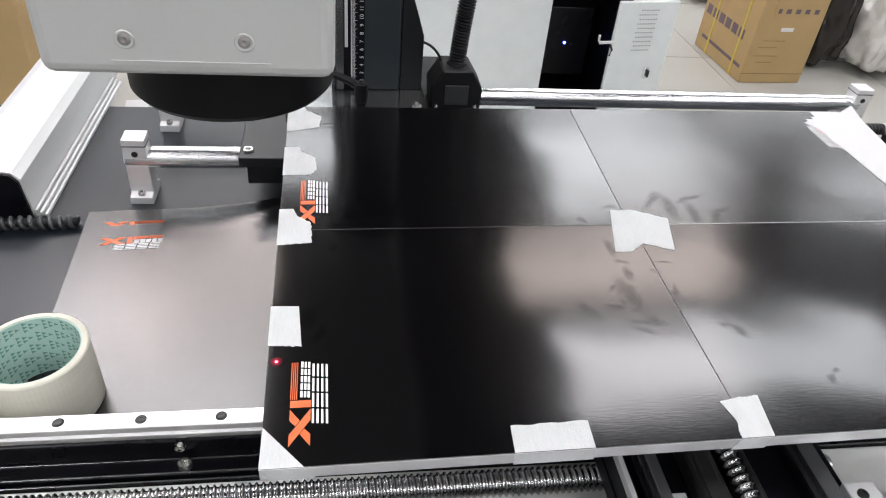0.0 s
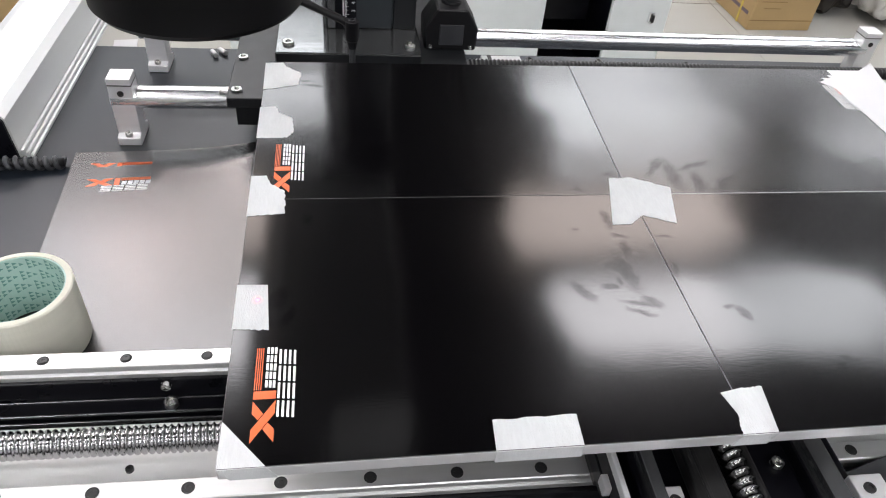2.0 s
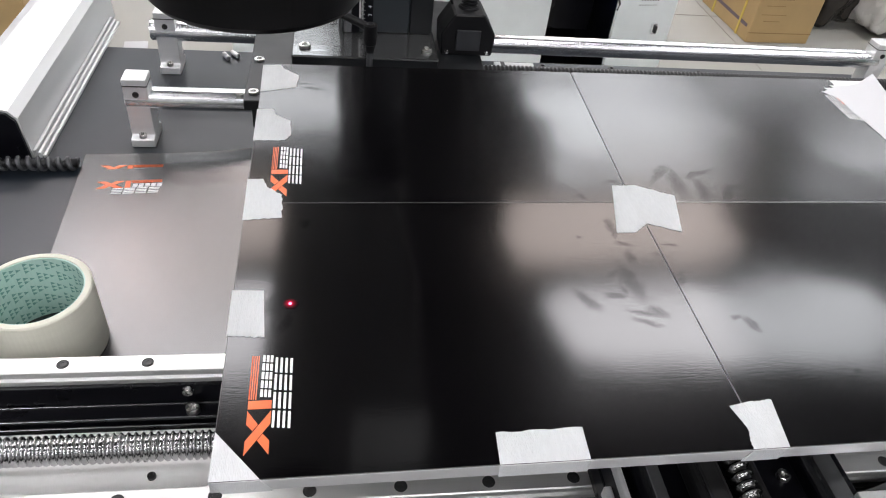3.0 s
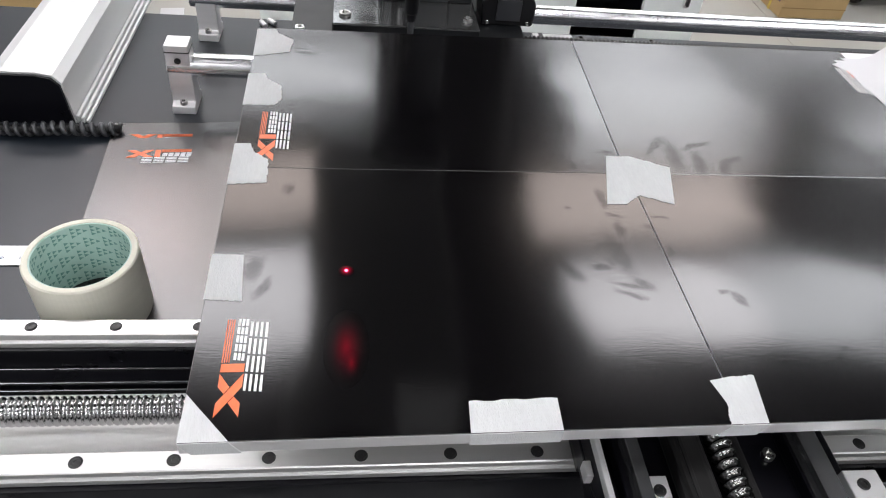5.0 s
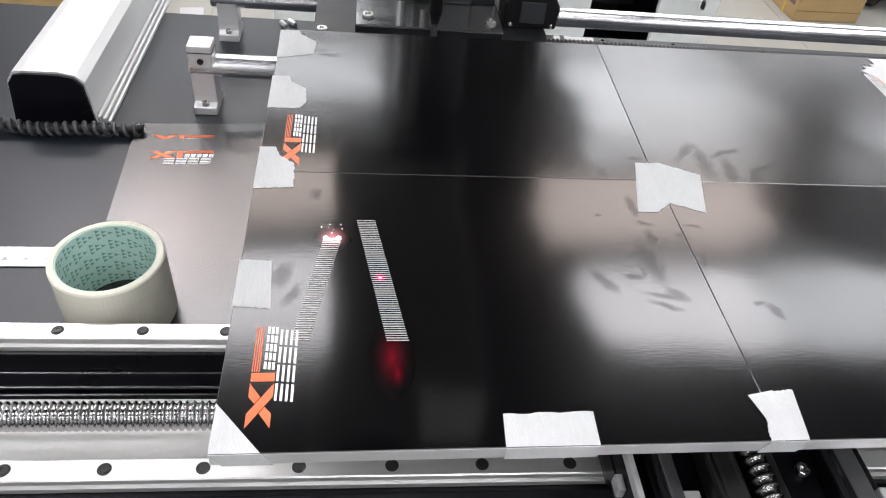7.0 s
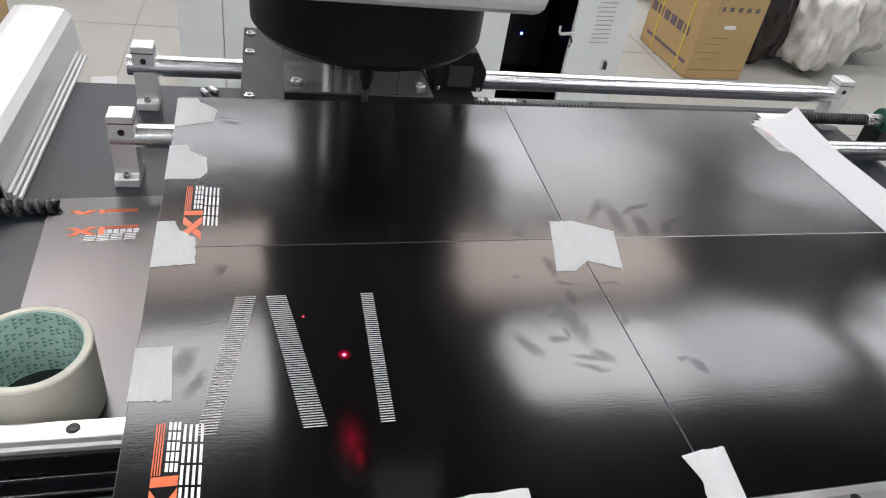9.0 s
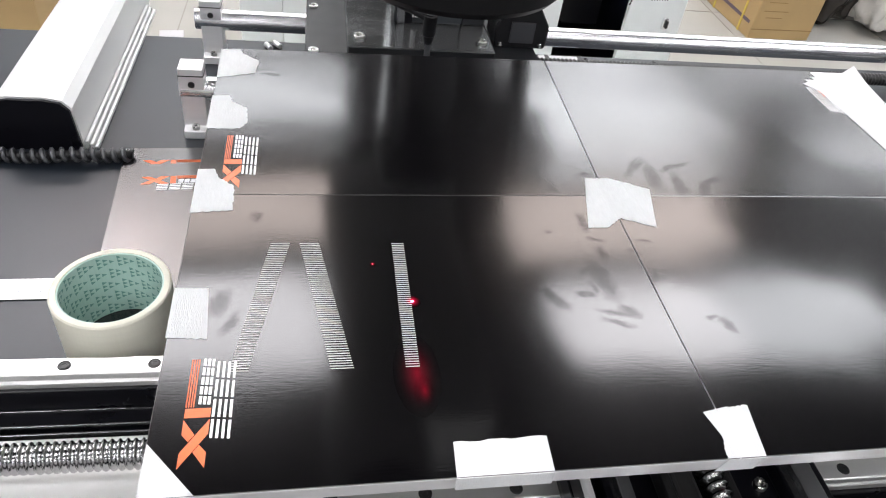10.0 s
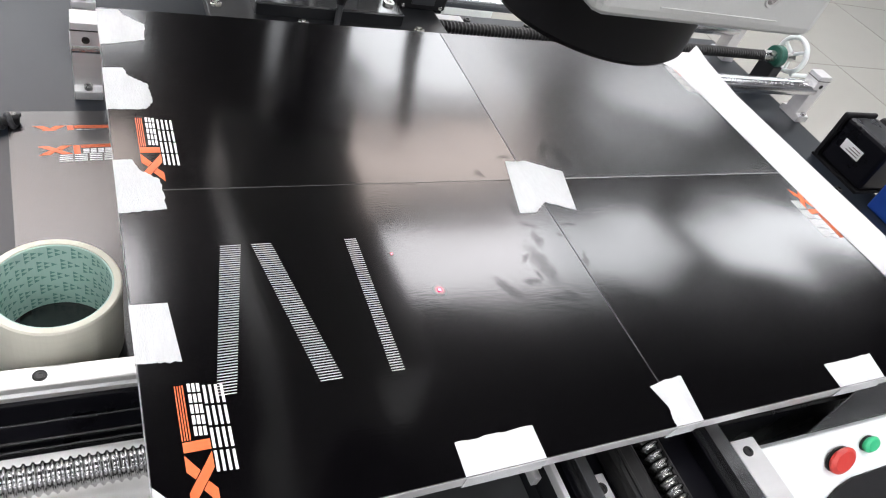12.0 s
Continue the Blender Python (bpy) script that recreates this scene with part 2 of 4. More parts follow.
M_CARDBOARD = material("cardboard", (0.47, 0.325, 0.15), 0.75, vary=0.1, scale=9, bump=0.1, bump_scale=120)
M_STAIN = material("darker_cardboard", (0.30, 0.19, 0.08), 0.8, vary=0.15, scale=30)
M_STRAP = material("yellow_strap", (0.62, 0.46, 0.08), 0.45, vary=0.08)
M_PRINT = material("dark_violet_print", (0.15, 0.11, 0.13), 0.7)
M_FLOOR = material("pale_floor_tile", (0.385, 0.378, 0.345), 0.5, vary=0.08, scale=3, bump=0.03, bump_scale=60)
M_GROUT = material("tile_joint", (0.32, 0.305, 0.275), 0.8)
M_WALL = material("grey_painted_wall", (0.45, 0.46, 0.48), 0.7, vary=0.05, scale=2)
M_CEIL = material("dark_ceiling", (0.009, 0.009, 0.0105), 0.9, vary=0.06, scale=2)
M_BAG = material("black_film_wrap", (0.020, 0.016, 0.014), 0.2, vary=0.4, scale=12, bump=0.4, bump_scale=18)
M_CLEARBAG = material("cloudy_plastic_film", (0.60, 0.585, 0.555), 0.25, vary=0.3, scale=7, bump=0.6, bump_scale=14)
M_BLUE = material("blue_coupling", (0.02, 0.08, 0.4), 0.35, 0.3)
M_GREEN = material("green_bearing_cap", (0.012, 0.085, 0.06), 0.4)
M_RED = material("red_button", (0.6, 0.05, 0.04), 0.35)
M_GREENB = material("green_button", (0.05, 0.55, 0.25), 0.35)
M_LABEL = material("white_label", (0.75, 0.75, 0.75), 0.5, vary=0.04)
M_TEAL = material("teal_core_paper", (0.50, 0.68, 0.61), 0.65, vary=0.08, scale=60)
M_TEAL2 = material("dark_teal_print", (0.17, 0.36, 0.31), 0.65, vary=0.1, scale=60)
M_RULER = material("steel_ruler", (0.75, 0.75, 0.74), 0.35, 0.6)
M_PANEL = glowing("ceiling_light_diffuser", (0.975, 0.955, 0.99), PANEL_GLOW)
M_PANEL_AGED = glowing("aged_light_diffuser", (0.94, 0.96, 1.0), PANEL_GLOW * 0.64)
M_PANEL_WARM_FILL = glowing("warm_fill_diffuser", (1.0, 0.86, 0.80), PANEL_GLOW * 0.55)
M_LED = glowing("blue_led", (0.05, 0.1, 1.0), 40)
M_GLASS = material("dark_coated_glass", (0.01, 0.006, 0.012), 0.06, spec=0.8, vary=0.1, rough_vary=0.01)


# ---------------------------------------------------------------- mesh helpers
def part(name, bm, mat, parent=None, label="", smooth=False, at=None):
    me = bpy.data.meshes.new(name)
    bm.normal_update()
    bm.to_mesh(me)
    bm.free()
    me.materials.append(mat)
    if smooth:
        for p in me.polygons:
            p.use_smooth = True
    ob = new(name, me)
    if at is not None:
        ob.matrix_basis = at
    if parent:
        ob.parent = parent
    if label:
        ob["label"] = label
    return ob


def empty(name, m, label, category, group="", kind=""):
    ob = new(name)
    ob.matrix_basis = m
    ob.empty_display_size = 0.02
    return tagged(ob, label, category, group, kind)


def add_box(bm, x0, x1, y0, y1, z0, z1, bevel=0.0, seg=2):
    r = bmesh.ops.create_cube(bm, size=1, matrix=Matrix.Translation(((x0 + x1) / 2, (y0 + y1) / 2, (z0 + z1) / 2)) @ Matrix.Diagonal((x1 - x0, y1 - y0, z1 - z0, 1)))
    if bevel:
        es = list({e for v in r["verts"] for e in v.link_edges})
        bmesh.ops.bevel(bm, geom=es, offset=bevel, segments=seg, affect="EDGES", profile=0.5)
    return bm


def box(x0, x1, y0, y1, z0, z1, bevel=0.0, seg=2):
    return add_box(bmesh.new(), x0, x1, y0, y1, z0, z1, bevel, seg)


def lathe(profile, n=32, m=None, closed=False):
    """Revolve (r, z) pairs about z."""
    bm = bmesh.new()
    rings = []
    for r, z in profile:
        if r < 1e-6:
            rings.append([bm.verts.new((0, 0, z))])
        else:
            rings.append([bm.verts.new((r * math.cos(2 * math.pi * k / n), r * math.sin(2 * math.pi * k / n), z)) for k in range(n)])
    pairs = list(zip(rings, rings[1:]))
    if closed:
        pairs.append((rings[-1], rings[0]))
    for a, b in pairs:
        for k in range(n):
            k2 = (k + 1) % n
            if len(a) == 1 and len(b) == 1:
                continue
            if len(a) == 1:
                bm.faces.new((a[0], b[k2], b[k]))
            elif len(b) == 1:
                bm.faces.new((a[k], a[k2], b[0]))
            else:
                bm.faces.new((a[k], a[k2], b[k2], b[k]))
    bmesh.ops.recalc_face_normals(bm, faces=bm.faces)
    if m is not None:
        bm.transform(m)
    return bm


def cyl(r, length, n=24, m=None, chamfer=0.0):
    c = chamfer
    prof = [(0, 0), (r - c, 0), (r, c), (r, length - c), (r - c, length), (0, length)] if c else [(0, 0), (r, 0), (r, length), (0, length)]
    return lathe(prof, n, m)


ALONG_X = Matrix.Rotation(math.pi / 2, 4, "Y")
ALONG_Y = Matrix.Rotation(-math.pi / 2, 4, "X")


def prism(poly, z0, z1, m=None, bevel=0.0):
    """An outline of (x, y) pairs given a thickness."""
    bm = bmesh.new()
    vs = [bm.verts.new((x, y, z0)) for x, y in poly]
    f = bm.faces.new(vs)
    r = bmesh.ops.extrude_face_region(bm, geom=[f])
    bmesh.ops.translate(bm, verts=[v for v in r["geom"] if isinstance(v, bmesh.types.BMVert)], vec=(0, 0, z1 - z0))
    bmesh.ops.recalc_face_normals(bm, faces=bm.faces)
    if bevel:
        bmesh.ops.bevel(bm, geom=list(bm.edges), offset=bevel, segments=1, affect="EDGES")
    if m is not None:
        bm.transform(m)
    return bm


def tube(points, r, n=10):
    """A round bar along a line of points, with a changing radius if r is a list."""
    bm = bmesh.new()
    pts = [Vector(p) for p in points]
    rs = r if isinstance(r, list) else [r] * len(pts)
    rings = []
    for i, p in enumerate(pts):
        d = (pts[min(i + 1, len(pts) - 1)] - pts[max(i - 1, 0)]).normalized()
        q = d.to_track_quat("Z", "Y")
        rings.append([bm.verts.new(p + q @ Vector((rs[i] * math.cos(2 * math.pi * k / n), rs[i] * math.sin(2 * math.pi * k / n), 0))) for k in range(n)])
    for a, b in zip(rings, rings[1:]):
        for k in range(n):
            bm.faces.new((a[k], a[(k + 1) % n], b[(k + 1) % n], b[k]))
    bm.faces.new(rings[0])
    bm.faces.new(rings[-1])
    bmesh.ops.recalc_face_normals(bm, faces=bm.faces)
    return bm


def ball_thread(length, r, pitch, groove):
    """A ball screw along x: rounded grooves between flat lands, wound as a helix."""
    bm = bmesh.new()
    n = 20
    sections = 8
    steps = int(length / pitch * sections)
    rings = []
    for i in range(steps + 1):
        ring = []
        for k in range(n):
            a = 2 * math.pi * k / n
            ph = (i / sections - k / n) % 1.0
            d = groove * math.sqrt(max(0.0, 1 - ((ph - 0.5) / 0.36) ** 2)) if abs(ph - 0.5) < 0.36 else 0.0
            rr = r - d
            ring.append(bm.verts.new((i * pitch / sections, rr * math.cos(a), rr * math.sin(a))))
        rings.append(ring)
    for a, b in zip(rings, rings[1:]):
        for k in range(n):
            bm.faces.new((a[k], b[k], b[(k + 1) % n], a[(k + 1) % n]))
    bm.faces.new(rings[0])
    bm.faces.new(rings[-1])
    bmesh.ops.recalc_face_normals(bm, faces=bm.faces)
    return bm


def cap_screw(r, h):
    """A socket head with its hexagonal recess, standing on z = 0."""
    bm = lathe([(0, h * 0.35), (r * 0.5, h * 0.35), (r * 0.52, h), (r * 0.88, h), (r, h * 0.85), (r, 0), (0, 0)], 18)
    return bm


def text_mesh(word, size, depth=0.0001):
    cu = bpy.data.curves.new("numeral", "FONT")
    cu.body = word
    cu.size = size
    cu.align_x = "CENTER"
    cu.align_y = "CENTER"
    cu.extrude = depth
    tmp = bpy.data.objects.new("numeral", cu)
    scene.collection.objects.link(tmp)
    dg = bpy.context.evaluated_depsgraph_get()
    me = bpy.data.meshes.new_from_object(tmp.evaluated_get(dg))
    bpy.data.objects.remove(tmp)
    return me


# ---------------------------------------------------------------- room
def build_room():
    def slab(name, b, mat, label, category):
        return tagged(part(name, b, mat), label, category, kind="structure")

    slab("floor", box(-4, 7, -4, 7, FLOOR - 0.05, FLOOR), M_FLOOR, "pale beige tiled workshop floor with dark joints", "floor")
    # unseen ceiling, set near black so the glossy cards reflect darkness between lamps
    slab("ceiling", box(-4, 7, -4, 7, CEIL + 0.12, CEIL + 0.2), M_CEIL, "unseen near-black ceiling, added to keep reflections dark", "ceiling")
    slab("wall_north", box(-4, 7, 6.9, 7, FLOOR, CEIL + 0.12), M_WALL, "plain grey painted workshop wall", "wall")
    slab("wall_south", box(-4, 7, -4, -3.9, FLOOR, CEIL + 0.12), M_WALL, "plain grey painted workshop wall", "wall")
    slab("wall_west", box(-4, -3.9, -3.9, 6.9, FLOOR, CEIL + 0.12), M_WALL, "plain grey painted workshop wall", "wall")
    slab("wall_east", box(6.9, 7, -3.9, 6.9, FLOOR, CEIL + 0.12), M_WALL, "plain grey painted workshop wall", "wall")
    bm = bmesh.new()
    for k in range(14):
        add_box(bm, -3.9, 6.9, -3.62 + 0.8 * k, -3.616 + 0.8 * k, FLOOR - 0.001, FLOOR + 0.0015)
        add_box(bm, -3.62 + 0.8 * k, -3.616 + 0.8 * k, -3.9, 6.9, FLOOR - 0.001, FLOOR + 0.0012)
    slab("floor_joints", bm, M_GROUT, "thin dark joints between the floor tiles", "floor joints")


def ceiling_light(length, diffuser, label):
    lamp = empty("ceiling_light", pose(0, 0, CEIL), label, "ceiling light", "ceiling lights")
    h = length / 2
    part("frame", box(-h - 0.01, h + 0.01, -0.27, 0.27, 0.02, 0.07, 0.004), M_WHITE, lamp)
    part("diffuser", box(-h, h, -0.25, 0.25, 0.005, 0.0195, 0.002), diffuser, lamp)
    part("suspension", box(-0.02, 0.02, -0.02, 0.02, 0.07, 0.12), M_WHITE, lamp)
    return lamp


def build_lights():
    # the rows at negative y are unseen fill lamps, added to brighten the machine
    bright = [(x, 1.85) for x in (-2.2, -1.25, -0.3, 1.68)] + [(-1.25, 2.62)] + [(x, y) for y in (-0.4, -1.9, -3.2) for x in (-1.25, 0.65, 2.55)]
    aged = [(2.57, 1.85), (3.75, 1.85), (4.7, 1.85)]
    far = [(-0.35, 3.85), (2.18, 3.42), (2.15, 3.99), (4.05, 3.42)] + [(x, 4.95) for x in (-1.85, -0.5, 2.18, 4.05)]
    rows = (
        (ceiling_light(0.87, M_PANEL, "white ceiling light with a bright diffuser, front rows added as unseen fill"), bright),
        (ceiling_light(0.87, M_PANEL_AGED, "white ceiling light with an aged, dimmer diffuser"), aged),
        (ceiling_light(1.24, M_PANEL_AGED, "long white ceiling light with a dimmer diffuser"), far),
        # warm panels added to fill the dark gap between the reflected lamp rows
        (ceiling_light(1.24, M_PANEL_WARM_FILL, "long panel with a dim warm glow, added to fill dark reflections"), [(1.78, 2.62), (-0.42, 2.66)]),
    )
    for first, spots in rows:
        first.matrix_basis = pose(spots[0][0], spots[0][1], CEIL)
        for x, y in spots[1:]:
            copy_thing(first, pose(x, y, CEIL))


# ---------------------------------------------------------------- machine bed
def build_bed():
    table = empty("machine_table", pose(0, 0, 0), "black anodised machine table plate on a white cabinet", "machine table", kind="")
    part("top_plate", box(-0.42, 1.045, 0.016, 0.6225, -0.018, 0, 0.0015), M_PLATE, table)
    part("cabinet", box(-0.40, 1.0, -0.16, 0.60, FLOOR, -0.06, 0.004), M_WHITE, table, "white sheet-metal cabinet under the plate")
    part("apron", box(-0.45, 1.0, -0.40, -0.138, -0.30, -0.09, 0.002), M_BLACK, table)
    for x, y in ((0.51, 0.605), (0.762, 0.601), (0.97, 0.2), (0.62, 0.605)):
        part("cap_screw", cap_screw(0.006, 0.004), M_BLKSTEEL, table, at=pose(x, y, 0))


def build_sensor():
    b = empty("limit_sensor", pose(0.461, 0.5900, 0), "flat white sensor block on the plate's rear edge", "sensor")
    part("sensor_body", box(-0.029, 0.031, -0.008, 0.008, 0, 0.011, 0.001), M_STRIP, b)
    part("sensor_eye", box(-0.036, -0.0295, -0.005, 0.005, 0, 0.007, 0.001), M_ALU, b)
    part("sensor_slot", box(-0.020, -0.014, -0.0082, 0.0082, 0.0111, 0.0115), M_BLKSTEEL, b)


def linear_rail(x0, x1, y, top, first_hole):
    rail = empty("linear_rail", pose(0, y, top), "ground steel linear guide rail with sunk cap screws", "guide rail", "x axis guide rails")
    prof = [(-0.0075, -0.015), (0.0075, -0.015), (0.0075, -0.0105), (0.0058, -0.0085), (0.0058, -0.006), (0.0075, -0.004), (0.0075, -0.0008), (0.0066, 0), (-0.0066, 0), (-0.0075, -0.0008), (-0.0075, -0.004), (-0.0058, -0.006), (-0.0058, -0.0085), (-0.0075, -0.0105)]
    m = Matrix(((0, 0, 1, 0), (1, 0, 0, 0), (0, 1, 0, 0), (0, 0, 0, 1)))
    part("rail_bar", prism(prof, x0, x1, m), M_RAIL, rail)
    k = math.ceil((x0 - first_hole) / 0.06)
    while first_hole + 0.06 * k < x1:
        x = first_hole + 0.06 * k
        part("counterbore", lathe([(0.0030, 0.0002), (0.0042, 0.0005), (0.0045, 0.0002)], 18), M_BLKSTEEL, rail, at=pose(x, 0, 0))
        part("sunk_screw", cap_screw(0.0030, 0.0006), M_BLKSTEEL, rail, at=pose(x, 0, 0))
        k += 1
    return rail


def build_x_axis():
    bed = empty("x_axis_bed", pose(0, 0, 0), "pale metal bed of the long lower axis", "machine bed")
    part("rear_rib", box(-0.5, 0.78, -0.0105, 0.0125, -0.06, 0.0349, 0.0012), M_BLACK, bed)
    part("trough", box(-0.5, 0.78, -0.0343, -0.0107, -0.06, 0.0065, 0.001), M_BLACK, bed)
    part("trough_step", box(-0.5, 0.78, -0.026, -0.0108, 0.0066, 0.014, 0.0012), M_BLACK, bed)
    for y, z in ((-0.0122, 0.0142), (-0.0252, 0.0142), (-0.0292, 0.0100)):
        part("trough_lip", box(-0.5, 0.78, y - 0.0007, y + 0.0007, z - 0.004, z + 0.0012, 0.0003), M_GREYANO, bed)
    part("front_bed", box(-0.5, 0.78, -0.101, -0.0345, -0.06, 0.014, 0.002), M_BEDW, bed)
    part("front_rib", box(-0.5, 0.78, -0.1245, -0.1012, -0.06, 0.0349, 0.0012), M_BLACK, bed)
    part("ledge", box(-0.5, 0.78, -0.1011, -0.093, 0.014, 0.021, 0.001), M_BEDW, bed)
    for x in (-0.23, 0.091, 0.41):
        part("bolt", cap_screw(0.0055, 0.006), M_SCREWHEAD, bed, at=pose(x, -0.0185, 0.014))
        part("bolt", cap_screw(0.004, 0.004), M_SCREWHEAD, bed, at=pose(x - 0.003, -0.0108, 0.03, 90))
        part("bolt", cap_screw(0.003, 0.003), M_BLKSTEEL, bed, at=pose(x - 0.02, -0.075, 0.014))
    linear_rail(-0.5, 0.78, 0.0, 0.05, 0.0)
    linear_rail(-0.5, 0.78, -0.1135, 0.051, 0.003)
    screw = empty("x_ball_screw", pose(-0.5, -0.062, 0.032), "bright steel ball screw between the two guide rails", "ball screw")
    part("thread", ball_thread(1.06, 0.0105, 0.005, 0.0018), M_SCREW, screw, smooth=True)
    part("end_journal", cyl(0.0075, 0.05, 24, Matrix.Translation((1.06, 0, 0)) @ ALONG_X, 0.0008), M_SCREWHEAD, screw)


# ---------------------------------------------------------------- housing, cable, loose things on the plate
def build_housing():
    h = empty("side_housing", pose(0, 0, 0), "silver anodised cover profile with a black end cap", "cover profile")
    x0, x1, top = -0.222, -0.134, 0.062
    outline = [(x0, 0.0), (x0 + 0.006, top - 0.012), (x0 + 0.013, top - 0.002), (x0 + 0.024, top), (x1 - 0.028, top), (x1 - 0.012, top - 0.003), (x1 - 0.004, top - 0.012), (x1, 0.0)]
    m = Matrix(((1, 0, 0, 0), (0, 0, 1, 0), (0, 1, 0, 0), (0, 0, 0, 1)))
    part("cover", prism(outline, 0.342, 0.727, m), M_SILVER, h)
    inner = [(x0 + 0.002 + (x - x0) * 0.955, z * 0.955 + 0.0005) for x, z in outline]
    part("end_cap", prism(inner, 0.3385, 0.3419, m), M_BLACK, h)
    for k in range(3):
        part("foot_rib", box(x1 + 0.0005 + 0.0046 * k, x1 + 0.004 + 0.0046 * k, 0.342, 0.70, 0.0, 0.010 - 0.003 * k, 0.0006), M_SILVER, h)
    cable = empty("cable_bundle", pose(0, 0, 0), "black cable bundle in spiral wrap lying on the plate", "cable")
    pts = [(-0.46 + 0.014 * k, 0.309 + 0.003 * math.sin(k * 0.5) + 0.0004 * k, 0.009 + 0.002 * math.sin(k * 0.9)) for k in range(28)]
    part("cable_core", tube(pts, 0.0050), M_RUBBER, cable, smooth=True)
    hel = []
    for i in range(27 * 20):
        u = i / 20
        k = int(u)
        p = Vector(pts[k]).lerp(Vector(pts[k + 1]), u - k)
        a = u * 2 * math.pi * 1.45
        hel.append(p + Vector((0, 0.0058 * math.cos(a), 0.0058 * math.sin(a))))
    part("spiral_wrap", tube(hel, 0.0027, 6), M_WRAP, cable, smooth=True)


def card_logo(parent, m, z):
    """Orange mark and two rows of white signs, as plain shapes; the word runs along +x, its foot towards -y."""
    def put(name, poly, mat, high=0.0002):
        part(name, prism(poly, 0, high, m @ Matrix.Translation((0, 0, z))), mat, parent)
    put("orange_mark", [(0, 0.0125), (0.0085, 0.0125), (0.0275, 0), (0.0190, 0)], M_ORANGE)
    put("orange_mark", [(0, 0), (0.0085, 0), (0.0128, 0.0036), (0.0088, 0.0062)], M_ORANGE)
    put("orange_mark", [(0.0147, 0.0090), (0.0187, 0.0064), (0.0275, 0.0125), (0.0190, 0.0125)], M_ORANGE)
    put("orange_mark", [(0.0287, 0.0), (0.0342, 0.0), (0.0342, 0.0125), (0.0287, 0.0125)], M_ORANGE)
    for k in range(4):
        put("orange_line", [(0.0350, 0.0084 + k * 0.0012), (0.066, 0.0084 + k * 0.0012), (0.066, 0.0090 + k * 0.0012), (0.0350, 0.0090 + k * 0.0012)], M_ORANGE)
    def stroke(x0, y0, x1, y1, w):
        """A straight bar from one end to the other, w broad, leaning with its height."""
        d = math.hypot(x1 - x0, y1 - y0)
        nx, ny = -(y1 - y0) / d * w / 2, (x1 - x0) / d * w / 2
        lean = 0.10
        put("white_bar", [(x + lean * y, y) for x, y in ((x0 - nx, y0 - ny), (x1 - nx, y1 - ny), (x1 + nx, y1 + ny), (x0 + nx, y0 + ny))], M_INK)
    for k in range(5):
        x = 0.0362 + 0.0062 * k
        for y in (0.0014, 0.0036, 0.0058):
            stroke(x, y, x + 0.0050, y, 0.0015)
    for k in range(4):
        x = 0.0166 + 0.0124 * k
        for v in range(4):
            stroke(x, -0.0098 + 0.0028 * v, x + 0.0108, -0.0098 + 0.0028 * v, 0.0014)


def loose_card(name_pose, bend, label):
    card = empty("printed_card", name_pose, label, "printed card", "loose cards on the plate")
    bm = bmesh.new()
    nx, ny = 12, 16
    vs = [[bm.verts.new((0.225 * i / nx, -0.30 * j / ny, 0.001 + bend * max(0.0, i / nx - 0.38) ** 2 * 2.6 * (1 - j / ny) ** 3)) for j in range(ny + 1)] for i in range(nx + 1)]
    for i in range(nx):
        for j in range(ny):
            bm.faces.new((vs[i][j], vs[i][j + 1], vs[i + 1][j + 1], vs[i + 1][j]))
    r = bmesh.ops.extrude_face_region(bm, geom=list(bm.faces))
    bmesh.ops.translate(bm, verts=[v for v in r["geom"] if isinstance(v, bmesh.types.BMVert)], vec=(0, 0, 0.0006))
    bmesh.ops.recalc_face_normals(bm, faces=bm.faces)
    part("sheet", bm, M_CARD2, card, smooth=False)
    card_logo(card, pose(0.020, -0.036, 0), 0.0017)
    return card


UNDER_CARD = pose(-0.0780, 0.3495, 0.0, 0, 0, 3.5)
UPPER_CARD = pose(-0.0737, 0.3155, 0.0022, 0, 0, 5.0)


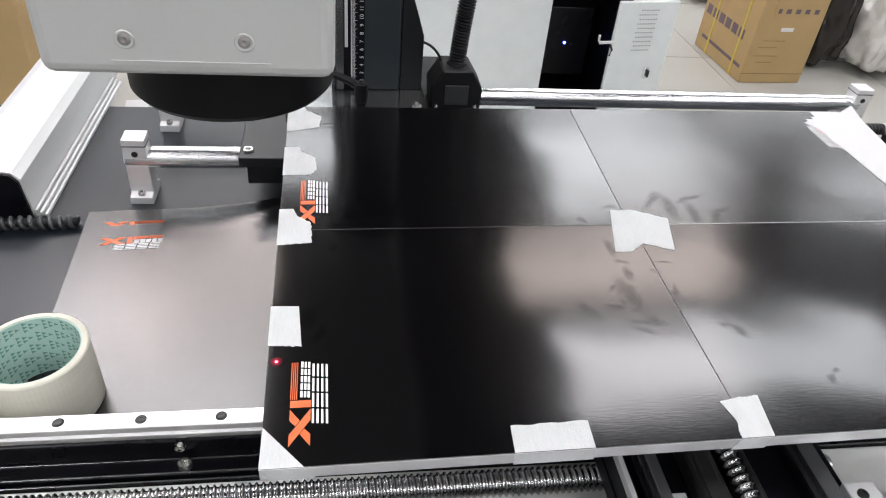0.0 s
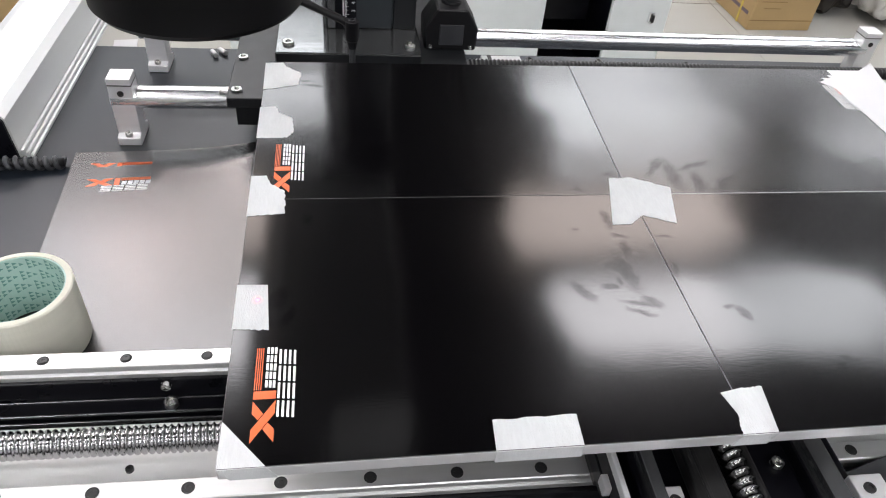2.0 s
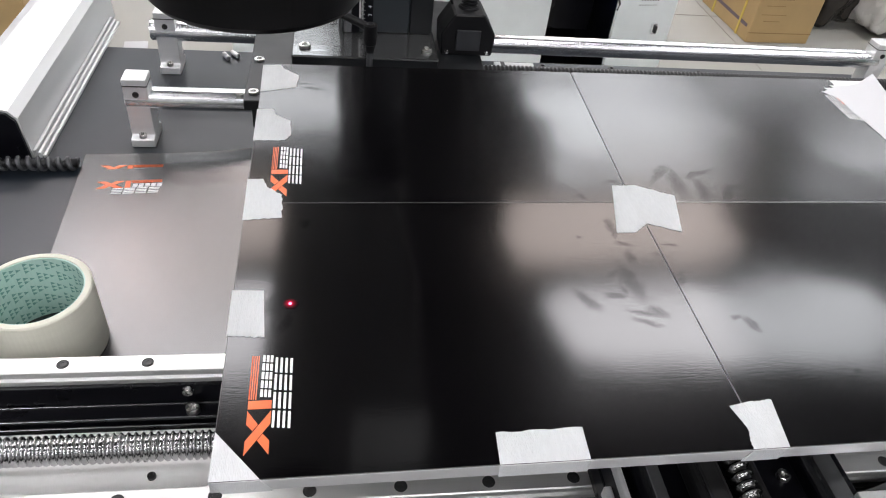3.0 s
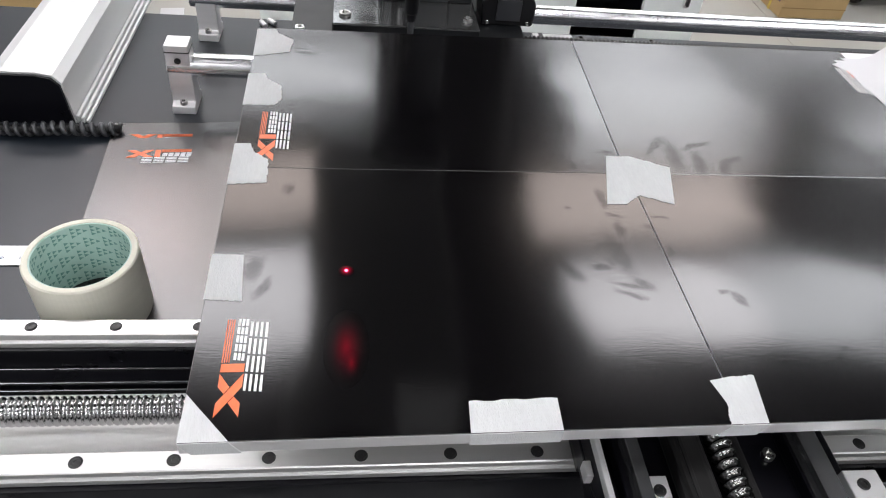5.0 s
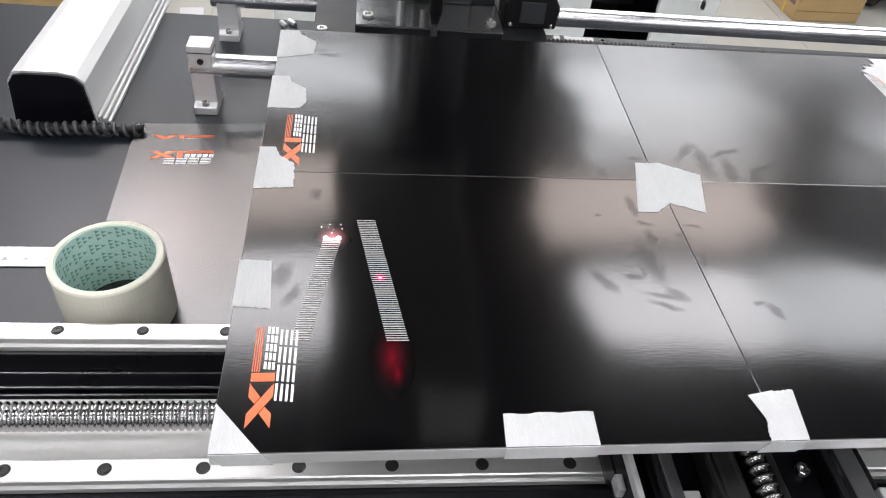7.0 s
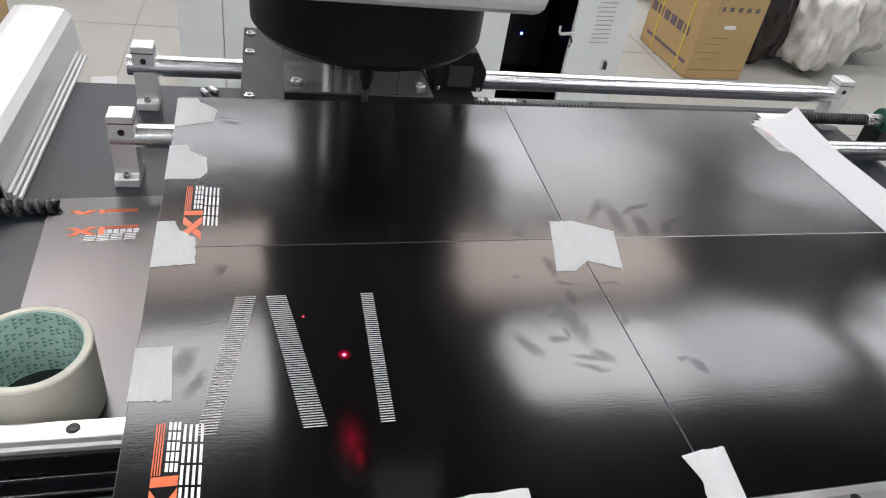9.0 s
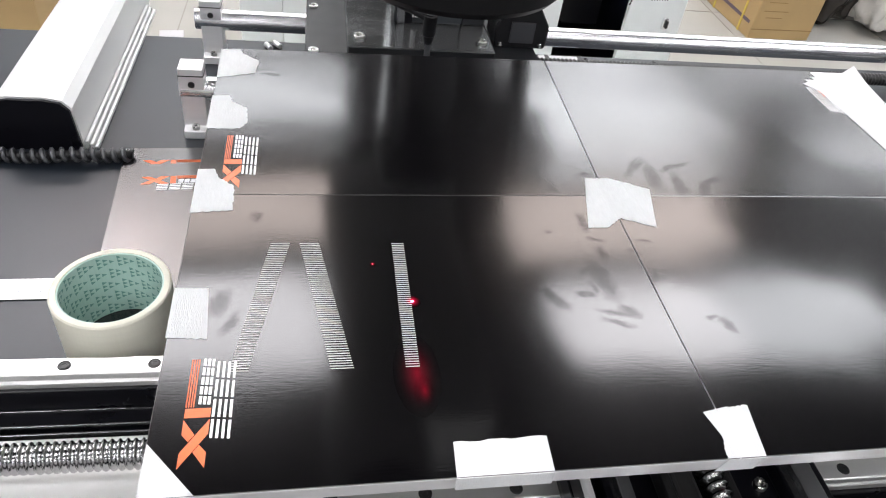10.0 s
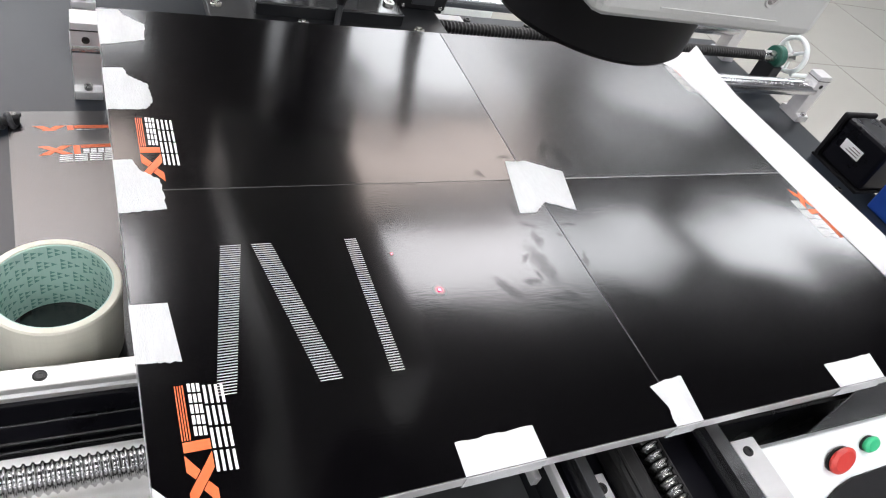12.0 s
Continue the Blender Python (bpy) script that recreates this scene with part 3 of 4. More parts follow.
def build_loose():
    under = loose_card(UNDER_CARD, 0.012, "glossy black printed card lying beneath a second card")
    upper = loose_card(UPPER_CARD, 0.016, "glossy black printed card lying on another card")
    roll = empty("tape_roll", pose(-0.0382, 0.0605, 0.0036), "cream masking tape roll with a teal patterned core", "tape roll")
    ro, ri, hh = 0.0432, 0.0378, 0.064
    part("tape_winding", lathe([(ri, 0.0), (ro - 0.0012, 0), (ro, 0.0012), (ro, hh - 0.0012), (ro - 0.0012, hh), (ri, hh)], 72, closed=True), M_ROLL, roll, smooth=False)
    part("core", lathe([(ri - 0.0012, 0.0005), (ri - 0.0001, 0.0005), (ri - 0.0001, hh - 0.0008), (ri - 0.0012, hh - 0.0008)], 72, closed=True), M_TEAL, roll, "teal cardboard core with printed triangles")
    bm = bmesh.new()
    # each printed mark is a triangle made of small ones
    rows_n, cols, tiny = 5, 15, 3
    rr = ri - 0.0014
    da = 2 * math.pi / cols * 0.92
    hz = 0.0116
    for j in range(rows_n):
        for k in range(cols):
            a0 = 2 * math.pi * (k + 0.5 * (j % 2)) / cols
            zm = 0.0068 + j * 0.0124
            for p in range(tiny):
                for q in range(tiny - p):
                    v = (q - (tiny - p - 1) / 2) / tiny
                    e = 0.45 / tiny
                    ab = a0 - da * p / tiny
                    bm.faces.new([bm.verts.new((rr * math.cos(a), rr * math.sin(a), z)) for a, z in ((ab, zm + (v - e) * hz), (ab - da * 0.8 / tiny, zm + v * hz), (ab, zm + (v + e) * hz))])
    part("core_print", bm, M_TEAL2, roll)
    rule = empty("steel_rule", pose(-0.22, 0.112, 0.0005, 0, 0, 1.0), "thin steel rule lying flat under the tape roll", "ruler")
    part("blade", box(0, 0.165, 0, 0.025, 0, 0.0010, 0.0003), M_RULER, rule)
    bm = bmesh.new()
    for k in range(160):
        h = 0.008 if k % 10 == 0 else (0.006 if k % 5 == 0 else 0.004)
        add_box(bm, 0.002 + 0.001 * k, 0.00225 + 0.001 * k, 0.025 - h, 0.0245, 0.00095, 0.0011)
    part("graduation", bm, M_BLKSTEEL, rule)
    for k in range(9):
        part("print_bar", box(0.012 + 0.017 * k, 0.0165 + 0.017 * k, 0.007, 0.011, 0.00095, 0.0011), M_GREYANO, rule)
    for x, y, a in ((0.041, 0.606, -62), (0.051, 0.612, -50)):
        tagged(part("dowel_pin", cyl(0.0035, 0.016, 16, ALONG_X, 0.0006), M_ALU, at=pose(x, y, 0.0036, 0, 0, a)), "small bright steel dowel pin lying on the plate", "pin", "dowel pins")
    tagged(part("paper_scrap", box(-0.018, 0.016, -0.03, 0.03, 0, 0.002, 0.0006), M_STRIP, at=pose(-0.098, 0.672, -0.03, 0, 0, 8)), "white paper scrap behind the plate", "paper")
    return under, upper, roll


# ---------------------------------------------------------------- shafts, carriage and column
def shaft_block():
    b = empty("shaft_support", pose(0, 0, 0), "aluminium shaft support block with clamping screw", "shaft support", "shaft supports")
    outline = [(-0.021, 0), (0.021, 0), (0.021, 0.010), (0.0125, 0.0125), (0.0125, 0.082), (-0.0125, 0.082), (-0.0125, 0.0125), (-0.021, 0.010)]
    m = Matrix(((0, 0, 1, 0), (1, 0, 0, 0), (0, 1, 0, 0), (0, 0, 0, 1)))
    part("bracket", prism(outline, -0.013, 0.013, m, 0.0008), M_ALU, b)
    part("slot", box(-0.0135, 0.0135, -0.0132, 0.0132, 0.0735, 0.0745), M_BLKSTEEL, b)
    part("set_screw", cap_screw(0.0036, 0.0012), M_BLKSTEEL, b, at=pose(0, -0.0126, 0.064, 90))
    for s in (-1, 1):
        part("foot_bolt", cap_screw(0.0042, 0.0045), M_SCREWHEAD, b, at=pose(0, 0.0168 * s, 0.0114))
    return b


def build_shafts():
    first = shaft_block()
    first.matrix_basis = pose(-0.022, 0.388, 0)
    for x, y in ((-0.022, 0.567), (1.045, 0.388), (1.020, 0.567)):
        copy_thing(first, pose(x, y, 0))
    for y, x0, x1 in ((0.388, 0.0355, 1.045), (0.567, 0.043, 1.02)):
        s = empty("guide_shaft", pose(-x0, y, 0.0535), "polished chrome guide shaft held in support blocks", "guide shaft", "guide shafts")
        part("shaft", cyl(0.0132, x1 + x0, 48, ALONG_X, 0.001), M_CHROME, s)
        for x in (-0.0006, x1 + x0):
            part("end_face", cyl(0.0112, 0.0006, 32, Matrix.Translation((x, 0, 0)) @ ALONG_X), M_RAIL, s)
    screw = empty("handwheel_screw", pose(0.36, 0.478, 0.056), "black lead screw with bearing and white handwheel", "lead screw")
    part("thread", ball_thread(0.685, 0.0085, 0.0055, 0.0016), M_BLKSTEEL, screw, smooth=True)
    part("bearing", lathe([(0.007, 0), (0.017, 0), (0.0185, 0.002), (0.0185, 0.014), (0.016, 0.016), (0.007, 0.016)], 32, Matrix.Translation((0.672, 0, 0)) @ ALONG_X), M_GREEN, screw, "dark green bearing cap")
    part("collar", cyl(0.009, 0.03, 24, Matrix.Translation((0.645, 0, 0)) @ ALONG_X, 0.001), M_SCREWHEAD, screw)
    part("bearing_block", box(0.668, 0.690, -0.018, 0.018, -0.056, -0.012, 0.002), M_CARR, screw)
    ring = bmesh.new()
    R, n1, n2 = 0.029, 40, 10
    rv = [[ring.verts.new((0.715 + 0.0045 * math.sin(b), (R + 0.0045 * math.cos(b)) * math.cos(a), (R + 0.0045 * math.cos(b)) * math.sin(a) + 0.006)) for b in [2 * math.pi * j / n2 for j in range(n2)]] for a in [2 * math.pi * i / n1 for i in range(n1)]]
    for i in range(n1):
        for j in range(n2):
            ring.faces.new((rv[i][j], rv[(i + 1) % n1][j], rv[(i + 1) % n1][(j + 1) % n2], rv[i][(j + 1) % n2]))
    bmesh.ops.recalc_face_normals(ring, faces=ring.faces)
    wheel = part("handwheel", ring, M_WHITE, screw, "white ring handwheel", smooth=True)
    for k in range(3):
        a = 2 * math.pi * k / 3 + 0.4
        part("spoke", tube([(0.715, 0.004 * math.cos(a), 0.006 + 0.004 * math.sin(a)), (0.715, 0.026 * math.cos(a), 0.006 + 0.026 * math.sin(a))], 0.003, 8), M_WHITE, wheel)
    part("grip", cyl(0.0035, 0.04, 14, Matrix.Translation((0.716, -0.02, -0.022)) @ ALONG_X, 0.001), M_WHITE, wheel)
    part("hub", cyl(0.007, 0.05, 20, Matrix.Translation((0.672, 0, 0)) @ ALONG_X, 0.001), M_SCREWHEAD, wheel)


def build_column():
    c = empty("column_carriage", pose(0, 0, 0), "black carriage on two shafts with an upright column", "carriage")
    part("carriage_plate", box(0.098, 0.385, 0.348, 0.655, 0.064, 0.076, 0.0012), M_CARR, c)
    for y in (0.388, 0.567):
        part("bearing_block", box(0.104, 0.150, y - 0.022, y + 0.022, 0.030, 0.0638, 0.0015), M_CARR, c)
        part("bearing_block", box(0.33, 0.376, y - 0.022, y + 0.022, 0.030, 0.0638, 0.0015), M_CARR, c)
    part("base_plate", box(0.147, 0.324, 0.432, 0.60, 0.0762, 0.091, 0.0012), M_BASEP, c, "grey anodised base plate of the column")
    # thin black strip stands for the shaded front of the grey plate
    part("plate_front_shade", box(0.1485, 0.3225, 0.4302, 0.4316, 0.0766, 0.0898), M_CARR, c, "black strip for the shade on the base plate's front edge")
    for x, y, z in ((0.162, 0.4555, 0.091), (0.3105, 0.4555, 0.091)):
        part("plate_bolt", cap_screw(0.0072, 0.0036), M_SCREWHEAD, c, at=pose(x, y, z))
    for x, y in ((0.108, 0.4455), (0.107, 0.571), (0.107, 0.632), (0.108, 0.366), (0.20, 0.42), (0.36, 0.365), (0.345, 0.425)):
        part("plate_bolt", cap_screw(0.0062, 0.0026), M_SCREWHEAD, c, at=pose(x, y, 0.076))
    part("stop_pin", cyl(0.0035, 0.012, 14, Matrix.Translation((0.088, 0.372, 0.070)) @ ALONG_X, 0.0005), M_SCREWHEAD, c)
    part("column_profile", box(0.208, 0.292, 0.502, 0.58, 0.0912, 0.62, 0.003), M_COLUMN, c)
    part("slide_edge", box(0.203, 0.2078, 0.506, 0.576, 0.0915, 0.62, 0.001), M_GREYANO, c)
    part("slot", box(0.2205, 0.2245, 0.4985, 0.5019, 0.150, 0.62, 0.0005), M_STRIP, c, "white strip in the slot")
    part("gusset", prism([(0.2925, 0.0912), (0.3215, 0.0912), (0.3215, 0.165), (0.293, 0.254)], 0.504, 0.576, Matrix(((1, 0, 0, 0), (0, 0, 1, 0), (0, 1, 0, 0), (0, 0, 0, 1))), 0.001), M_CARR, c)
    part("slide_edge", box(0.2095, 0.2192, 0.4988, 0.5018, 0.0915, 0.62, 0.0012), M_GREYANO, c)
    part("groove", box(0.2194, 0.2286, 0.5002, 0.5019, 0.0915, 0.62), M_BLACK, c)
    rul = part("ruler", box(0.229, 0.2455, 0.5005, 0.5018, 0.10, 0.60), M_BLACK, c, "height scale with white numerals")
    part("ruler_edge", box(0.2282, 0.2302, 0.4998, 0.5020, 0.10, 0.60), M_RULER, rul)
    bm = bmesh.new()
    for k in range(480):
        w = 0.0055 if k % 10 == 0 else (0.0042 if k % 5 == 0 else 0.0028)
        add_box(bm, 0.2308, 0.2308 + w, 0.5001, 0.5004, 0.100 + 0.00105 * k - 0.00014, 0.100 + 0.00105 * k + 0.00014)
    part("graduation", bm, M_INK, rul)
    for k in range(2, 24):
        me = text_mesh(str(k), 0.0068)
        me.materials.append(M_INK)
        ob = new("numeral", me)
        ob.matrix_basis = Matrix.Translation((0.2420, 0.5003, 0.0855 + 0.0105 * (k - 0.15))) @ pose(0, 0, 0, 90, 0, 0) @ pose(0, 0, 0, 0, 0, 90)
        ob.parent = rul
    lever = part("clamp_lever", tube([(0.239, 0.421, 0.104), (0.239, 0.421, 0.113), (0.239, 0.421, 0.1145), (0.239, 0.421, 0.126), (0.239, 0.421, 0.1375)], [0.0048, 0.0062, 0.0075, 0.0078, 0.0082], 24), M_RUBBER, c, "black clamping lever")
    part("lever_arm", tube([(0.2375, 0.421, 0.1330), (0.226, 0.427, 0.137), (0.205, 0.436, 0.142), (0.178, 0.446, 0.150)], [0.0052, 0.0048, 0.0045, 0.005], 14), M_RUBBER, lever)
    part("lever_screw", cap_screw(0.0046, 0.0014), M_CARR, lever, at=pose(0.239, 0.421, 0.1375))
    part("lever_stud", tube([(0.239, 0.421, 0.0762), (0.239, 0.421, 0.1039)], 0.0036, 14), M_WRAP, lever)
    # fork end of the hose
    s = empty("hose_socket", pose(0.3655, 0.50, 0.0762), "black hose socket with a corrugated hose", "hose")
    outline = [(-0.033, 0), (0.033, 0), (0.035, 0.028), (0.019, 0.054), (-0.019, 0.054), (-0.035, 0.028)]
    mm = Matrix(((1, 0, 0, 0), (0, 0, 1, 0), (0, 1, 0, 0), (0, 0, 0, 1)))
    part("socket_body", prism(outline, -0.022, 0.03, mm, 0.002), M_RUBBER, s)
    part("cover_plate", box(-0.0155, 0.0155, -0.0252, -0.0222, 0.008, 0.035, 0.0008), M_COVER, s, "dark grey cover plate")
    for x in (-0.026, 0.026):
        part("socket_screw", cap_screw(0.0025, 0.002), M_SCREWHEAD, s, at=pose(x, -0.0222, 0.005, 90))
    pts, rs = [], []
    for i in range(540):
        u = i / 539
        z = 0.048 + 0.35 * u
        pts.append((0.001 + 0.05 * u ** 1.3, 0.004 + 0.03 * u, z))
        rs.append(0.0104 + 0.0014 * math.sin(2 * math.pi * i / 6))
    part("corrugated_hose", tube(pts, rs, 18), M_RUBBER, s, smooth=True)
    part("collar", lathe([(0.0, 0.048), (0.0135, 0.048), (0.0135, 0.055), (0.0125, 0.057), (0, 0.057)], 24, Matrix.Translation((0.001, 0.004, 0))), M_RUBBER, s)
    w = tagged(part("thin_cable", tube([(0.318 + 0.034 * (1 - (1 - k / 12) ** 1.8), 0.52 - 0.008 * k / 12, 0.152 - 0.046 * (k / 12) ** 1.7) for k in range(13)], 0.0018, 8), M_RUBBER, smooth=True), "thin black cable looping from the column", "cable")


def build_head():
    h = empty("laser_head", pose(0, 0, 0), "grey-white laser scan head with a black lens", "laser head")
    part("housing", box(0.1165, 0.2138, -0.1365, 0.06, 0.3953, 0.53, 0.0045, 3), M_HEAD, h)
    part("beam_body", box(0.125, 0.29, 0.06, 0.50, 0.42, 0.52, 0.004), M_HEAD, h)
    part("arm", box(0.20, 0.30, 0.44, 0.503, 0.40, 0.54, 0.003), M_CARR, h)
    part("seam", box(0.140, 0.192, -0.1369, -0.1364, 0.4010, 0.4015), M_HEAD, h)
    for x in (0.1455, 0.1838):
        ring = part("screw_recess", lathe([(0.0022, 0.0004), (0.0029, 0.0006), (0.0033, 0.0002)], 28), M_HEAD, h, at=pose(x, -0.1366, 0.4088, 90))
        part("screw_head", lathe([(0, 0.0004), (0.0011, 0.0009), (0.0021, 0.0003)], 24), M_HEADSCREW, ring)
    lens = part("lens_barrel", lathe([(0.020, 0.366), (0.036, 0.363), (0.0415, 0.3635), (0.0436, 0.366), (0.044, 0.3932), (0.0, 0.3932), (0.0, 0.368), (0.020, 0.368)], 180, Matrix.Translation((0.1688, -0.068, 0.001)), closed=False), M_LENS, h, "black scan lens barrel")
    part("lens_glass", lathe([(0, 0.3662), (0.012, 0.3668), (0.0199, 0.3678)], 40, Matrix.Translation((0.1688, -0.068, 0.001))), M_GLASS, lens, "dark coated lens glass")


# ---------------------------------------------------------------- moving stage below the board
def build_stage():
    s = empty("cross_stage", pose(0, 0, 0), "cross stage with two guide rails and a ball screw", "linear stage")
    part("saddle", box(0.228, 0.402, -0.36, 0.16, 0.060, 0.076, 0.0015), M_BLACK, s)
    part("saddle_web", box(0.2290, 0.2326, -0.36, 0.16, 0.0762, 0.0918), M_BLACK, s)
    part("saddle_wall", box(0.2288, 0.2328, -0.36, 0.16, 0.092, 0.100, 0.0008), M_ALU, s, "thin aluminium side plate")
    part("stop_block", box(0.2235, 0.2286, -0.152, -0.141, 0.0765, 0.086, 0.0008), M_ALU, s, "small bright aluminium block")
    prof = [(-0.0075, -0.012), (0.0075, -0.012), (0.0058, -0.008), (0.0058, -0.006), (0.0075, -0.004), (0.0075, -0.0008), (0.0066, 0), (-0.0066, 0), (-0.0075, -0.0008), (-0.0075, -0.004), (-0.0058, -0.006), (-0.0058, -0.008)]
    pads = []
    for x, wide, pad, pw in ((0.2530, 0.56, 0.0095, 0.0125), (0.3715, 0.86, 0.0225, 0.0240)):
        part("stage_rib", box(x - 0.0085, x + 0.0085, -0.36, 0.16, 0.0763, 0.088, 0.001), M_BLACK, s)
        part("stage_rail", prism([(wide * u, v) for u, v in prof], -0.36, 0.16, Matrix.Translation((x, 0, 0.100)) @ Matrix(((1, 0, 0, 0), (0, 0, 1, 0), (0, 1, 0, 0), (0, 0, 0, 1)))), M_GREYANO, s)
        part("rail_block", box(x - 0.017, x + 0.017, -0.02, 0.12, 0.095, 0.118, 0.002), M_ALU, s)
        plate = part("end_pad", box(x + pad, x + pad + pw, -0.40, -0.152, 0.0764, 0.085, 0.001), M_ALU, s, "bright aluminium end pad")
        part("pad_bolt", cap_screw(0.0040, 0.0016), M_BLKSTEEL, plate, at=pose(x + pad + pw * 0.4, -0.1625, 0.085))
        pads.append(plate)
    part("screw_cover", box(0.2800, 0.3015, -0.36, 0.16, 0.0765, 0.098, 0.0065, 4), M_BLKSTEEL, s, "dark rounded cover beside the screw")
    part("cover_ridge", box(0.2835, 0.2865, -0.36, 0.16, 0.0975, 0.0992, 0.0006), M_BLKSTEEL, s)
    part("groove_wall", box(0.324, 0.330, -0.36, 0.16, 0.0765, 0.090, 0.002), M_BLKSTEEL, s)
    part("stage_screw", ball_thread(0.50, 0.0085, 0.0065, 0.0020), M_DARKSCREW, s, smooth=True, at=Matrix.Translation((0.312, -0.355, 0.0945)) @ pose(0, 0, 0, 0, 0, 90))
    for x, y in ((0.3532, -0.136), (0.3400, -0.240), (0.3880, -0.215)):
        part("stage_bolt", cap_screw(0.0045, 0.004), M_SCREWHEAD, s, at=pose(x, y, 0.0765))
    for x in (0.245, 0.385):
        for y in (0.0, -0.1135):
            part("x_slider", box(x - 0.016, x + 0.016, y - 0.017, y + 0.017, 0.052, 0.0598, 0.001), M_BLKSTEEL, s)
    return s, pads


# ---------------------------------------------------------------- board
def torn(points, rough=0.0006, steps=11, seed=1):
    """An outline with every torn side made ragged: (x, y, torn) corners, torn belonging to the side that starts there."""
    rnd = random.Random(seed)
    out = []
    n = len(points)
    for i in range(n):
        x0, y0, r = points[i]
        x1, y1, _ = points[(i + 1) % n]
        out.append((x0, y0))
        if r:
            d = math.hypot(x1 - x0, y1 - y0)
            nx, ny = -(y1 - y0) / d, (x1 - x0) / d
            for k in range(1, steps):
                u = (k + rnd.uniform(-0.25, 0.25)) / steps
                o = rnd.uniform(-1, 1) * rough
                out.append((x0 + (x1 - x0) * u + nx * o, y0 + (y1 - y0) * u + ny * o))
    return out


def tape_piece(board, corners, label, seed, lip=None):
    t = part("tape_piece", prism(torn([(*loc(x, y), r) for x, y, r in corners], seed=seed), 0.0006, 0.00085), M_TAPE, board, label)
    if lip:
        (x0, y0), (x1, y1) = loc(*lip[0]), loc(*lip[1])
        d = Vector((x1 - x0, y1 - y0, 0)).normalized()
        nrm = Vector((d.y, -d.x, 0)) * 0.0006
        bm = bmesh.new()
        slant = Vector((lip[2], 0, 0))
        a, b = Vector((x0, y0, 0.0008)), Vector((x1, y1, 0.0008))
        q = [a, b, b + Vector((0, 0, -0.0102)) + slant, a + Vector((0, 0, -0.0102)) + slant]
        vs = [bm.verts.new(p + nrm * 0.4) for p in q] + [bm.verts.new(p + nrm) for p in q]
        for f in ((0, 1, 2, 3), (4, 5, 6, 7), (0, 1, 5, 4), (1, 2, 6, 5), (2, 3, 7, 6), (3, 0, 4, 7)):
            bm.faces.new([vs[k] for k in f])
        bmesh.ops.recalc_face_normals(bm, faces=bm.faces)
        part("folded_end", bm, M_TAPE, t)
    return t


STRIPES = ((0.0274, 0.0374, 0.0438, 0.0560), (0.0811, 0.0937, 0.0621, 0.0745), (0.1222, 0.1301, 0.1217, 0.1298))
Y_LOW, Y_MID, Y_TOP = -0.1003, -0.0172, 0.0030
RUNGS = 60


def rung_time(s, v):
    """When the beam writes the line at height v of stripe s."""
    if s == 0:
        return 5.25 + (v - Y_LOW) / (Y_MID - Y_LOW) * 0.76 if v <= Y_MID else 7.00 + (v - Y_MID) / (Y_TOP - Y_MID) * 0.14
    if s == 1:
        return 6.06 + (Y_MID - v) / (Y_MID - Y_LOW) * 0.72 if v <= Y_MID else 6.86 + (Y_TOP - v) / (Y_TOP - Y_MID) * 0.12
    return 7.18 + (Y_TOP - v) / (Y_TOP - Y_LOW) * 0.55


